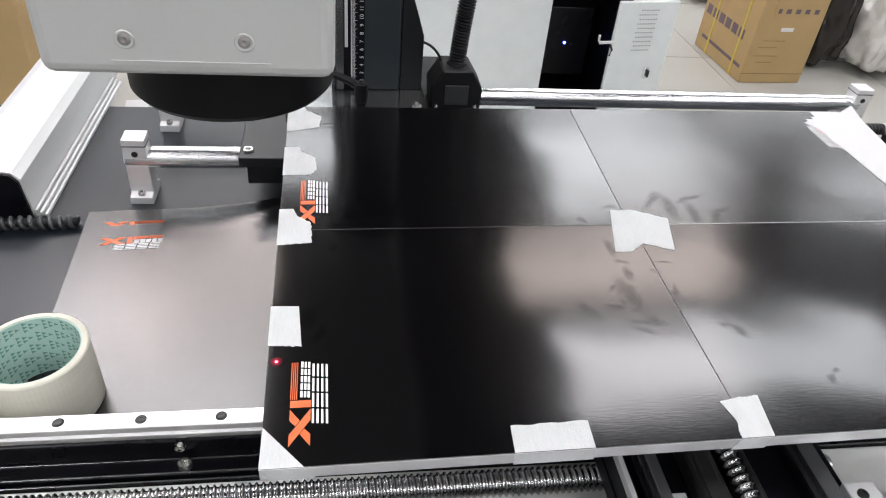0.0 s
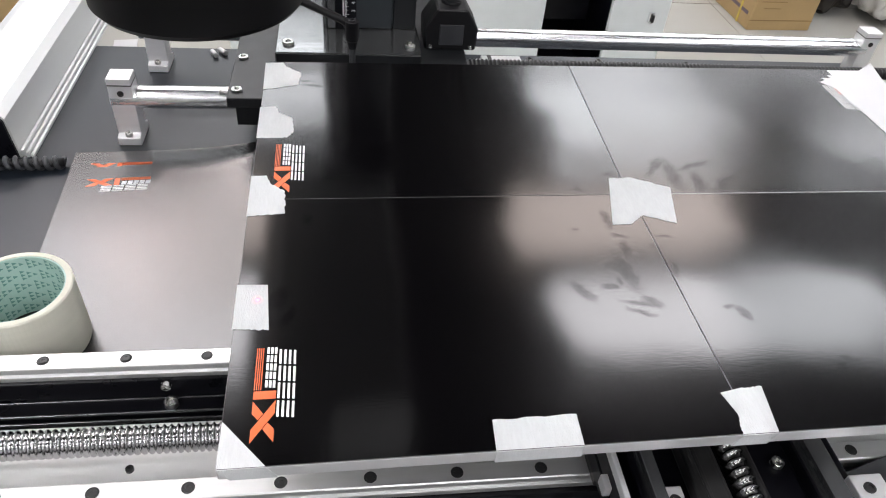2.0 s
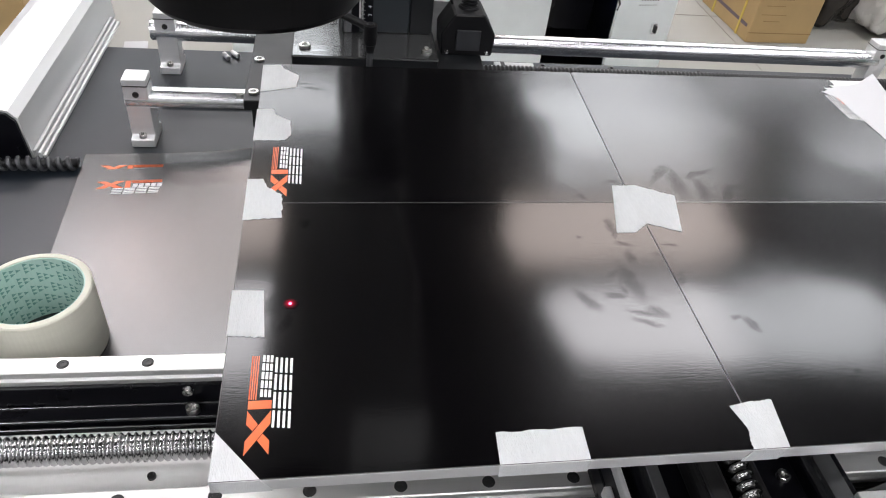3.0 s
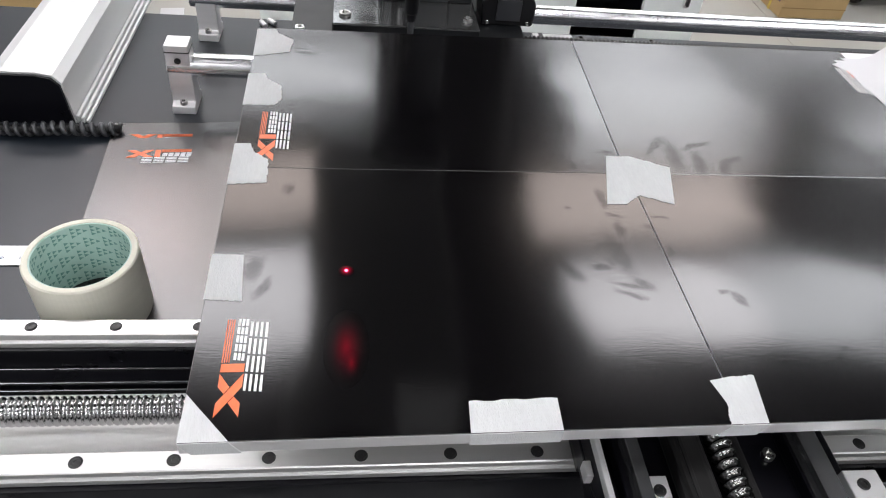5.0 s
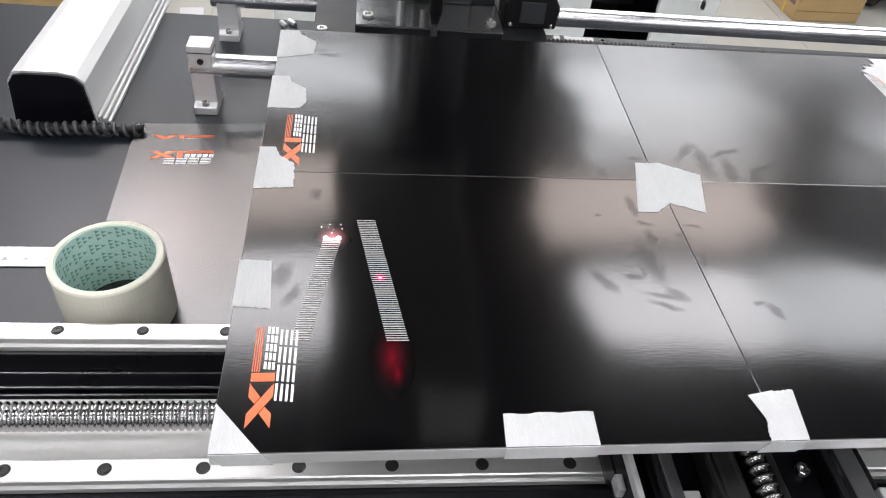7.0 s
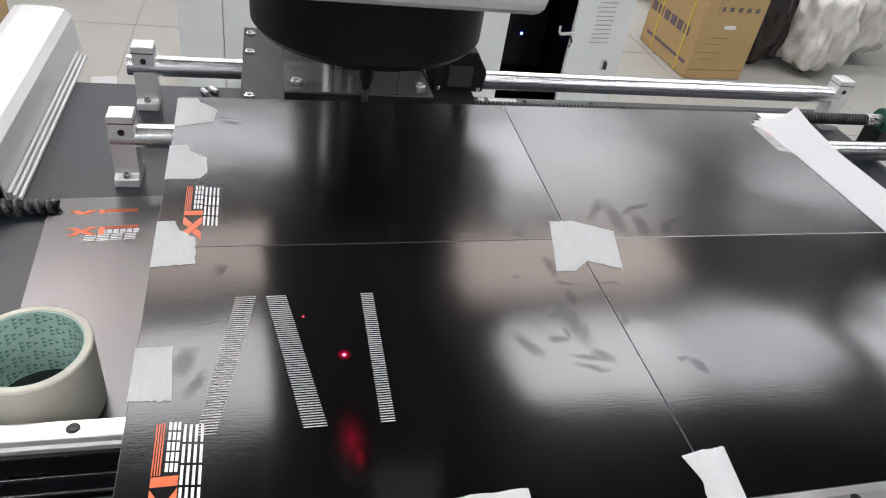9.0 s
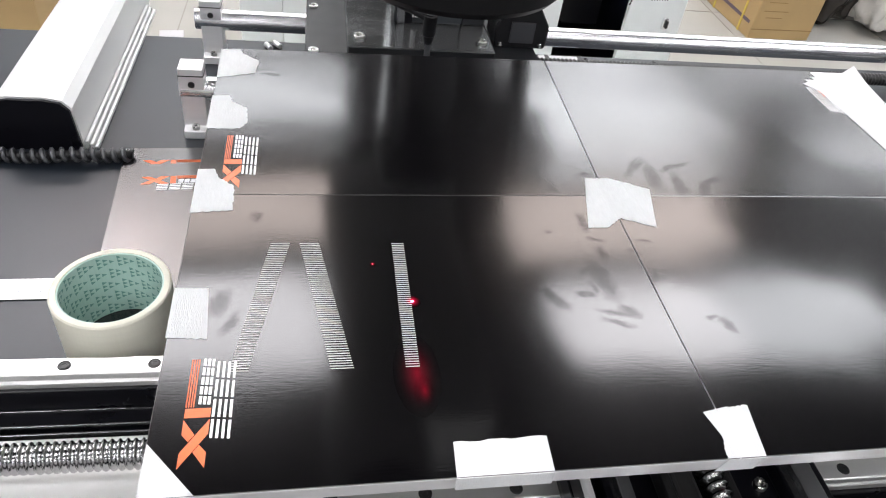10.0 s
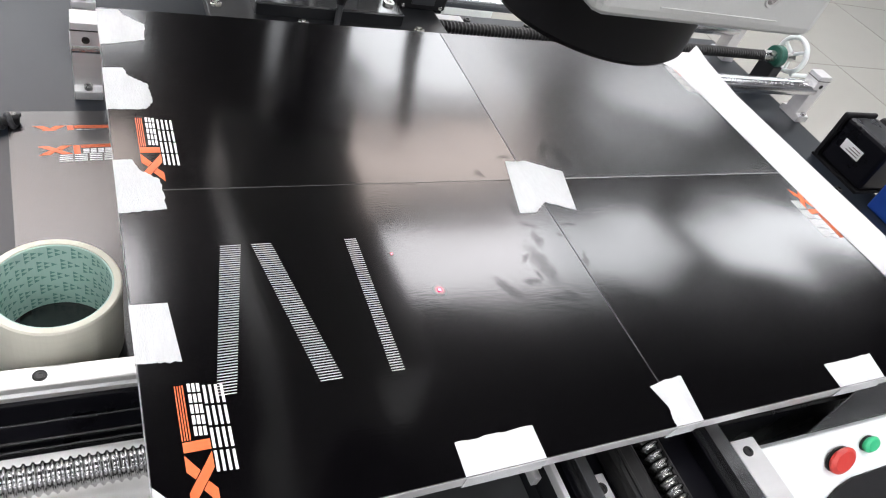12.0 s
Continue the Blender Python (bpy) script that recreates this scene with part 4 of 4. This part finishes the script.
def build_board():
    b = empty("work_board", pose(CORNER[0], CORNER[1], BOARD_Z, 0, 0, TURN), "aluminium board covered with taped black cards", "work board")
    W, H = 0.648, 0.4455
    part("base_board", box(0, W, 0, H, -0.0095, -0.0002, 0.0006), M_ALU, b, "brushed aluminium board")
    mid, top = 0.2262, H - 0.0004
    low_seam, high_seam = loc(0.2890, 0.0548)[0], loc(0.2931, 0.2775)[0]
    sheets = (
        ([(0.0004, 0.0004), (0.2998, 0.0004), (0.2998, mid - 0.0004), (0.0004, mid - 0.0004)], pose(*loc(0.0215, -0.1575), 0, 0, 0, 90)),
        ([(0.3008, 0.0004), (0.6, 0.0004), (0.6, mid - 0.0012), (0.3008, mid - 0.0002)], pose(*loc(0.5740, 0.0385), 0, 0, 0, -90)),
        ([(0.0004, mid + 0.0004), (low_seam - 0.0005, mid + 0.0004), (high_seam - 0.0005, top), (0.0004, top)], pose(*loc(0.0190, 0.0625), 0, 0, 0, 90)),
        ([(low_seam + 0.0005, mid + 0.0006), (0.6, mid - 0.0004), (0.6, top), (high_seam + 0.0005, top)], pose(*loc(0.5730, 0.2620), 0, 0, 0, -90)),
    )
    for outline, mark in sheets:
        raised = outline is sheets[3][0]
        c = part("card", prism(outline, 0.0, 0.0005), M_CARD_HAZY if raised else M_CARD, b, "slightly hazy black printed card with a logo" if raised else "glossy black printed card with a logo")
        (ax, ay), (bx, by), _, (dx, dy) = outline
        front = [(ax + 0.0002, ay - (0.0005 if raised else 0.0003)), (bx, by - (0.0005 if raised else 0.0003)), (bx, by - 0.00005), (ax + 0.0002, ay - 0.00005)]
        # the raised card's edge is coloured pale to carry its white highlight
        part("card_edge", prism(front, 0.0, 0.00062 if raised else 0.00045), M_EDGE_GLINT if raised else M_EDGE, c, "cut edge of the card, coloured pale as a highlight" if raised else "")
        part("card_edge", prism([(ax - 0.0003, ay), (ax - 0.00005, ay), (dx - 0.00005, dy), (dx - 0.0003, dy)], 0.0, 0.00045), M_EDGE, c)
        card_logo(c, mark, 0.0005)
    ragged = [(0.5632, 0.2531, 0), (0.572, 0.2575, 0), (0.570, 0.262, 0), (0.582, 0.262, 0), (0.580, 0.268, 0), (0.6, 0.2675, 0), (0.618, 0.275, 0), (0.6512, 0.2992, 0), (0.642, 0.262, 0), (0.6335, 0.194, 0), (0.638, 0.102, 0), (0.6445, -0.030, 0), (0.6445, -0.168, 0), (0.590, -0.168, 0), (0.5935, -0.0757, 0), (0.5860, 0.0033, 0), (0.5780, 0.1806, 0), (0.574, 0.240, 0)]
    part("paper_strip", prism([loc(x, y) for x, y, _ in ragged], 0.0006, 0.0010), M_STRIP, b, "wide white paper strip along the board's end")
    tape_piece(b, [(-0.0066, -0.1429, 0), (-0.0066, -0.1719, 0), (0.0185, -0.1716, 0)], "white corner piece of masking tape", 3, ((-0.0066, -0.1722), (0.0185, -0.1718), 0.006))
    tape_piece(b, [(0.1421, -0.1499, 0), (0.1412, -0.1697, 0), (0.1912, -0.1690, 0), (0.1917, -0.1487, 1)], "white torn masking tape folded over the edge", 4, ((0.1412, -0.1701), (0.1912, -0.1694), 0.0))
    tape_piece(b, [(0.2845, -0.1383, 0), (0.2888, -0.1534, 1), (0.286, -0.1676, 0), (0.3085, -0.1672, 0), (0.3128, -0.1349, 1), (0.300, -0.1352, 0)], "white torn masking tape folded over the edge", 5, ((0.286, -0.1680), (0.3085, -0.1676), -0.004))
    tape_piece(b, [(0.4413, -0.146, 0), (0.440, -0.1652, 0), (0.4900, -0.1645, 0), (0.4950, -0.1440, 1)], "white torn masking tape folded over the edge", 6, ((0.440, -0.1657), (0.490, -0.1650), 0.0))
    tape_piece(b, [(0.2784, 0.0807, 0), (0.2642, 0.0206, 0), (0.2785, 0.0209, 1), (0.2925, 0.0318, 1), (0.3166, 0.0217, 0), (0.3277, 0.0673, 1), (0.2978, 0.0813, 1)], "white torn masking tape over the meeting card corners", 7)
    tape_piece(b, [(-0.0136, 0.2700, 0), (-0.0122, 0.2182, 1), (0.0191, 0.2284, 1), (0.0212, 0.2511, 1), (0.006, 0.2640, 1), (0.003, 0.2715, 0)], "white torn masking tape on the card's edge", 8)
    tape_piece(b, [(-0.0124, 0.1875, 0), (-0.0116, 0.1376, 1), (0.0136, 0.1387, 1), (0.0184, 0.1475, 1), (0.0166, 0.1690, 1), (0.004, 0.1790, 1), (0.0016, 0.1885, 0)], "white torn masking tape on the card's edge", 9)
    tape_piece(b, [(-0.0108, 0.0835, 0), (-0.0100, 0.0341, 1), (0.0174, 0.0371, 1), (0.0157, 0.0638, 1), (0.004, 0.0740, 1), (0.0006, 0.0841, 0)], "white torn masking tape on the card's edge", 10)
    tape_piece(b, [(-0.0093, -0.0370, 0), (-0.0085, -0.0757, 1), (0.0136, -0.0772, 0), (0.0103, -0.0376, 0)], "white masking tape on the card's edge", 11)
    lines = []
    for s, (xb0, xb1, xt0, xt1) in enumerate(STRIPES):
        for k in range(RUNGS):
            u = k / (RUNGS - 1)
            y = Y_LOW + (Y_TOP - Y_LOW) * u
            x0, x1 = xb0 + (xt0 - xb0) * u, xb1 + (xt1 - xb1) * u
            mx, my = loc((x0 + x1) / 2, y)
            w = (x1 - x0) / 2
            ob = part("engraved_line", box(-w, w, -0.00029, 0.00029, 0.0, 0.00012), M_ENGRAVE, b)
            lines.append((ob, mx, my, rung_time(s, y)))
    return b, lines


def build_beam():
    dot = empty("pointer_dot", pose(0.172, -0.046, BOARD_Z + 0.0012), "small red laser pointer dot on the board", "laser dot", "laser dots")
    part("core", lathe([(0, 0), (0.0011, 0)], 16), glowing("red_dot", (1.0, 0.12, 0.25), 6.0), dot)
    part("halo", lathe([(0, 0.0002), (0.0055, 0.0002)], 32), halo("red_dot_halo", (1.0, 0.0, 0.06), 1.4, 0.0055), dot)
    dot2 = empty("pointer_dot", pose(0.1497, -0.0125, BOARD_Z + 0.0012), "faint second red laser dot on the board", "laser dot", "laser dots")
    part("core", lathe([(0, 0), (0.0006, 0)], 12), glowing("faint_red_dot", (1.0, 0.1, 0.15), 1.2), dot2)
    part("halo", lathe([(0, 0.0002), (0.0022, 0.0002)], 24), halo("faint_red_halo", (1.0, 0.0, 0.05), 0.8, 0.0022), dot2)
    # glowing discs drawn for the pointer's red reflection in the glossy card
    glow = empty("pointer_scatter", pose(0.1695, -0.084, 0.388), "glowing discs drawn as the pointer's dim red reflection", "laser glow")
    part("glow_disc", lathe([(0, 0), (0.029, 0)], 40), halo("red_reflection", (0.75, 0.0, 0.04), 0.26, 0.029), glow, at=Matrix.Diagonal((0.46, 1, 1, 1)))
    part("glow_core", lathe([(0, 0.0003), (0.012, 0.0003)], 32), halo("red_reflection_core", (0.85, 0.0, 0.04), 0.2, 0.012), glow, at=Matrix.Translation((0.003, -0.012, 0)) @ Matrix.Diagonal((0.45, 1, 1, 1)))
    spark = empty("engraving_spark", pose(0.166, -0.08, 0.385), "white-hot spark with pink glow where the beam engraves", "spark")
    hot = glowing("hot_spark", (1.0, 0.72, 0.70), 14.0)
    for x in (-0.0045, 0.0038):
        part("hot_core", lathe([(0, -0.0006), (0.0013, -0.0002), (0.0016, 0.0004), (0.0009, 0.0011), (0, 0.0014)], 16), hot, spark, at=pose(x, 0, 0.0012))
    part("hot_bar", box(-0.0055, 0.0050, -0.0005, 0.0005, 0.0004, 0.0010, 0.0002), hot, spark)
    part("flare", lathe([(0, 0.0024), (0.013, 0.0024)], 32), halo("spark_flare", (1.0, 0.35, 0.40), 1.6, 0.013), spark)
    rnd = random.Random(5)
    for k in range(7):
        a, r = rnd.uniform(0.5, 2.6), rnd.uniform(0.004, 0.011)
        part("ember", box(-0.00012, 0.00012, -0.00012, 0.00012, 0, 0.0003), hot, spark, at=pose(r * math.cos(a), r * math.sin(a), rnd.uniform(0.001, 0.006)))
    return spark, glow, dot2


# ---------------------------------------------------------------- far right of the machine
def build_right():
    m = empty("stepper_motor", pose(1.000, 0.235, 0.0), "black stepper motor with a white label", "motor")
    part("motor_body", box(0.0, 0.066, -0.043, 0.043, 0.004, 0.078, 0.006), M_BLACK, m)
    part("rear_cap", box(0.0675, 0.10, -0.041, 0.041, 0.006, 0.082, 0.008), M_RUBBER, m)
    part("front_flange", box(-0.004, 0.07, 0.0435, 0.051, 0.002, 0.081, 0.003), M_RUBBER, m)
    part("label_plate", box(-0.0012, -0.0002, -0.013, 0.023, 0.036, 0.052), M_LABEL, m)
    for k in range(3):
        part("label_bar", box(-0.0016, -0.0013, -0.010, 0.014 - 0.004 * k, 0.0392 + 0.0042 * k, 0.0405 + 0.0042 * k), M_PRINT, m)
    part("motor_foot", box(-0.004, 0.066, -0.045, 0.052, 0.0, 0.004), M_RUBBER, m)
    d = tagged(part("motor_driver", box(-0.02, 0.05, -0.05, 0.03, 0.0, 0.06, 0.004), M_BLUE, at=pose(1.015, 0.135, 0.0)), "blue metal block beside the stepper motor", "driver block")
    p = empty("control_panel", pose(0, 0, 0), "white control panel with red and green buttons", "control panel")
    slope = pose(0, -0.162, 0.060, 35)
    part("panel_plate", box(0.4395, 0.80, -0.085, 0.002, -0.012, 0.0, 0.002), M_WHITE, p, at=slope)
    part("panel_front", box(0.443, 0.80, -0.238, -0.228, -0.10, -0.004, 0.002), M_BLACK, p)
    part("side_plate", prism([(0.508, -0.1555), (0.80, -0.1555), (0.80, -0.071)], 0.048, 0.055, None, 0.001), M_GREYANO, p, "grey sloping cover plate")
    for x, v, rad, mat, lab in ((0.5300, -0.0215, 0.0170, M_RED, "oval red push button"), (0.5700, -0.0150, 0.0105, M_GREENB, "oval green push button")):
        bt = part("push_button", lathe([(0, 0.0075), (rad * 0.75, 0.0070), (rad, 0.0050), (rad, 0.0030), (rad * 0.8, 0.0010), (rad * 0.8, 0), (0, 0)], 32), mat, p, lab, smooth=False, at=slope @ pose(x, v, 0.0012, 12, 0, 8) @ Matrix.Diagonal((1, 0.62, 1, 1)))
        part("bezel", lathe([(rad * 0.82, -0.0008), (rad * 0.98, -0.0008), (rad * 0.95, 0.0008), (rad * 0.82, 0.0008)], 28, closed=True), M_BLKSTEEL, bt)
    part("cover_pad", prism([(0.49, -0.084), (0.508, -0.049), (0.522, -0.043), (0.5422, -0.0388), (0.5916, -0.0378), (0.80, -0.037), (0.80, -0.084)], 0.0003, 0.0035, None, 0.0005), M_RUBBER, p, "black pad on the panel", at=slope)
    part("panel_screw", cap_screw(0.005, 0.002), M_BLKSTEEL, p, at=slope @ pose(0.4521, -0.0291, 0))
    part("bracket", box(0.60, 0.78, -0.20, -0.17, -0.2, 0.0448), M_BLACK, p)


# ---------------------------------------------------------------- things behind the machine
def carton(m, sx, sy, sz, label):
    c = empty("carton", m, label, "cardboard box", "cartons")
    part("carton_body", box(0, sx, 0, sy, 0, sz, 0.006), M_CARDBOARD, c)
    return c


def build_behind():
    c = carton(pose(2.03, 2.497, FLOOR, 0, 0, 2), 0.31, 0.47, 0.62, "brown cardboard carton with yellow straps and print")
    for y in (0.09, 0.34):
        part("strap", box(-0.003, -0.0005, y, y + 0.014, 0.0, 0.62), M_STRAP, c)
    part("strap", box(0.06, 0.074, -0.003, -0.0005, 0.30, 0.62), M_CARDBOARD, c)
    for k in range(6):
        part("print_bar", box(-0.0016, -0.0004, 0.075 + 0.064 * k, 0.122 + 0.064 * k, -0.605 - FLOOR, -0.56 - FLOOR), M_PRINT, c)
    part("print_bar", box(-0.0016, -0.0004, 0.03, 0.42, 0.06, 0.075), M_PRINT, c)
    for k in range(5):
        part("print_bar", box(0.07 + 0.045 * k, 0.092 + 0.045 * k, -0.0016, -0.0004, 0.325, 0.345), M_PRINT, c)
    part("paper_label", box(0.12, 0.18, -0.0018, -0.0004, 0.245, 0.262), M_LABEL, c)
    for k, (x, w, z) in enumerate(((0.05, 0.11, 0.20), (0.04, 0.09, 0.17), (0.03, 0.12, 0.13), (0.05, 0.08, 0.10))):
        part("crease", box(x, x + w, -0.0012, 0.0, z, z + 0.003), M_STAIN, c)
    part("flap_edge", box(-0.0012, 0.31, -0.0014, 0.0, 0.045, 0.049), M_STAIN, c)
    carton(pose(-1.02, 1.6, FLOOR, 0, 0, 4), 0.38, 0.5, 0.75, "plain brown cardboard carton standing on the floor")
    # cabinet with open doors
    cab = empty("white_cabinet", pose(0, 0, 0), "white metal cabinet standing open, inside coloured black for shade", "cabinet")
    part("cabinet_shell", box(0.002, 0.868, 1.77, 2.22, FLOOR, 0.35, 0.002), M_WHITE, cab)
    part("side_panel", box(-0.125, 0.0, 1.775, 2.22, FLOOR, 0.35, 0.002), M_WHITE, cab, "narrow white side panel")
    part("cabinet_top", box(0.872, 1.14, 1.80, 2.22, 0.352, 0.37, 0.002), M_WHITE, cab)
    # inside walls are coloured black to carry the shade within the cabinet
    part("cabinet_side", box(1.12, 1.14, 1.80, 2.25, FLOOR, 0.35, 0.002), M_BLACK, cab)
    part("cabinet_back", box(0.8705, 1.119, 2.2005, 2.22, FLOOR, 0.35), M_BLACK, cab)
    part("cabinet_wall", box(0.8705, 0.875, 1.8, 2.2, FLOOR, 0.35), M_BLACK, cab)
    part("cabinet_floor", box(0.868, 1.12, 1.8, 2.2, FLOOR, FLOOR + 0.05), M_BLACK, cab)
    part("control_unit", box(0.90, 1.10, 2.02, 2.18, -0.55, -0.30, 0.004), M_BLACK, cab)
    part("indicator", lathe([(0, 0.003), (0.004, 0.002), (0.005, 0), (0, 0)], 14), M_LED, cab, "lit blue indicator lamp", at=pose(1.010, 2.018, -0.427, 90))
    door = part("cabinet_door", box(0, 0.21, -0.008, 0.008, FLOOR + 0.06, -0.186, 0.004), M_WHITE, cab, "white open cabinet door with vent holes", at=pose(1.078, 1.752, 0, 0, 0, 8))
    bm = bmesh.new()
    for i in range(7):
        for j in range(10):
            add_box(bm, 0.072 + 0.0095 * i + 0.00475 * (j % 2), 0.0758 + 0.0095 * i + 0.00475 * (j % 2), -0.0090, -0.0085, -0.345 + 0.0145 * j, -0.3412 + 0.0145 * j)
    part("vent_holes", bm, M_GREYANO, door)
    part("lock", box(0.133, 0.152, -0.022, -0.0085, -0.438, -0.400, 0.004), M_CHROME, door)
    part("lock_tongue", box(0.139, 0.146, -0.034, -0.022, -0.43, -0.405, 0.002), M_BLKSTEEL, door)
    latch = part("latch", box(-0.05, 0.006, -0.014, -0.0085, -0.318, -0.308, 0.002), M_ALU, door)
    part("latch_hook", tube([(-0.045, -0.014, -0.312), (-0.056, -0.018, -0.305), (-0.058, -0.02, -0.285)], 0.004, 8), M_ALU, latch)
    part("latch_spring", tube([(-0.012, -0.016, -0.318), (-0.004, -0.02, -0.335), (-0.008, -0.018, -0.355)], 0.0035, 8), M_BLKSTEEL, latch)

    def wrapped(name, mat, m, sx, sy, sz, seed, label, category, crumple=0.55):
        bm = bmesh.new()
        bmesh.ops.create_icosphere(bm, subdivisions=5, radius=1)
        for v in bm.verts:
            d = v.co.copy()
            fold = Vector((d.x * 5, d.y * 5, d.z * 1.6))
            k = 1 + 0.20 * noise.noise(d * 1.8 + Vector((seed, 0, 0))) + crumple * (0.10 * noise.noise(d * 4 + Vector((0, seed, 0))) - 0.34 * abs(noise.noise(fold + Vector((seed, seed, 0)))) - 0.12 * abs(noise.noise(fold * 2.3)))
            p = max(abs(d.x), abs(d.y), abs(d.z))
            q = d.lerp(d / p, 0.45) * k
            v.co = (q.x * sx, q.y * sy, max(-1.0, q.z) * sz)
        return tagged(part(name, bm, mat, smooth=True, at=m), label, category)
    wrapped("wrapped_parcel", M_BAG, pose(2.55, 2.78, FLOOR + 0.2), 0.10, 0.13, 0.2, 1.0, "parcel wrapped in shiny black film on the floor", "wrapped parcel", 0.2)
    wrapped("plastic_bag", M_CLEARBAG, pose(2.80, 2.72, FLOOR + 0.22), 0.16, 0.20, 0.22, 4.0, "crumpled cloudy plastic bag on the floor", "plastic bag")
    wrapped("plastic_bag", M_CLEARBAG, pose(3.15, 3.0, FLOOR + 0.26), 0.24, 0.28, 0.26, 9.0, "large crumpled cloudy plastic bag on the floor", "plastic bag")
    wrapped("plastic_bag", M_CLEARBAG, pose(2.45, 3.75, FLOOR + 0.2), 0.22, 0.25, 0.2, 14.0, "crumpled cloudy plastic bag behind the carton", "plastic bag")


build_room()
build_lights()
build_bed()
build_x_axis()
build_sensor()
build_housing()
under_card, upper_card, tape_roll = build_loose()
build_shafts()
build_column()
build_head()
stage, stage_pads = build_stage()
board, engraved = build_board()
spark, glow, second_dot = build_beam()
build_right()
build_behind()

# where the board lies at each time: first it moves towards the front, then along the long axis
TRAVEL = [(0, 0.1740, 0.0448), (0.5, 0.1739, 0.0329), (1, 0.1743, 0.0200), (1.5, 0.1741, 0.0072), (1.6, 0.1752, 0.0056), (1.8, 0.1730, 0.0055), (2, 0.1672, 0.0056), (2.5, 0.1574, 0.0044), (3, 0.1447, 0.0038), (3.5, 0.1344, 0.0045), (4, 0.1223, 0.0045), (4.5, 0.1102, 0.0048), (5, 0.0973, 0.0052), (5.2, 0.0955, 0.0053), (5.5, 0.0929, 0.0047), (6, 0.0933, 0.0054), (6.5, 0.0937, 0.0050), (7.7, 0.0951, 0.0058), (7.9, 0.0935, 0.0060), (8.5, 0.0773, 0.0064), (9, 0.0654, 0.0045), (9.5, 0.0539, 0.0047), (10, 0.0415, 0.0047), (10.5, 0.0294, 0.0043), (11, 0.0160, 0.0045), (11.2, 0.0093, 0.0049), (11.4, 0.0063, 0.0033), (11.5, 0.0080, 0.0016), (11.6, 0.0060, 0.0008), (12, -0.0000, -0.0000)]


def motions():
    walk(board, [(t, pose(CORNER[0] + dx, CORNER[1] + dy, BOARD_Z, 0, 0, TURN)) for t, dx, dy in TRAVEL])
    walk(stage, [(t, pose(dx, 0, 0)) for t, dx, dy in TRAVEL])
    for pad in stage_pads:
        walk(pad, [(t, pose(0, dy - 0.0054, 0)) for t, dx, dy in TRAVEL])
    for ob, x, y, t in engraved:
        walk(ob, [(0.0, pose(x, y, -0.004)), (t - 0.034, pose(x, y, -0.004)), (t, pose(x, y, 0.00064)), (12.0, pose(x, y, 0.00064))])
    # the loose cards are dragged a little way while the stage runs
    for card, home in ((under_card, UNDER_CARD), (upper_card, UPPER_CARD)):
        walk(card, [(t, Matrix.Translation((dx, dy, 0)) @ home) for t, dx, dy in ((0, 0, 0), (2.0, 0, 0), (2.5, -0.0028, -0.0013), (3.2, -0.0036, -0.0018), (4.0, -0.0105, -0.0050), (4.8, -0.0152, -0.0070), (12, -0.0152, -0.0070))])
    # the roll shifts with them, and at the end the board's edge pushes it aside
    walk(tape_roll, [(t, pose(x, y, 0.0036)) for t, x, y in ((0, -0.0345, 0.0622), (3.2, -0.0348, 0.0620), (4.8, -0.0376, 0.0602), (6.0, -0.0376, 0.0602), (9.0, -0.0388, 0.0612), (11.0, -0.0390, 0.0613), (11.5, -0.0440, 0.0614), (12, -0.0512, 0.0615))])
    rest = pose(0.166, -0.08, 0.385)
    rows = [(0.0, rest), (5.18, rest)]
    dx, dy = 0.0949, 0.0054
    z = BOARD_Z + 0.001
    for t0, t1, s, v0, v1 in ((5.25, 6.01, 0, Y_LOW, Y_MID), (6.06, 6.78, 1, Y_MID, Y_LOW), (6.86, 6.98, 1, Y_TOP, Y_MID), (7.0, 7.14, 0, Y_MID, Y_TOP), (7.18, 7.73, 2, Y_TOP, Y_LOW)):
        b0, b1, a0, a1 = STRIPES[s]
        for k in range(5):
            u = k / 4
            v = v0 + (v1 - v0) * u
            w = (v - Y_LOW) / (Y_TOP - Y_LOW)
            x = (b0 + (a0 - b0) * w + b1 + (a1 - b1) * w) / 2
            rows.append((t0 + (t1 - t0) * u, pose(x + dx, v + dy, z)))
    rows += [(7.82, rest), (12.0, rest)]
    walk(spark, rows)
    lens = pose(0.1695, -0.084, 0.388)
    spot = pose(0.1497, -0.0125, BOARD_Z + 0.0012)
    walk(second_dot, [(0.0, lens), (7.86, lens), (7.9, spot), (12.0, spot)])
    z = BOARD_Z + 0.0013
    walk(glow, [(0.0, lens), (3.6, lens), (3.64, pose(0.172, -0.106, z)), (4.8, pose(0.171, -0.106, z)), (5.5, pose(0.182, -0.112, z)), (6.5, pose(0.180, -0.109, z)), (9.5, pose(0.170, -0.105, z)), (11.2, pose(0.162, -0.091, z)), (11.36, pose(0.150, -0.089, z)), (11.4, lens), (12.0, lens)])


motions()
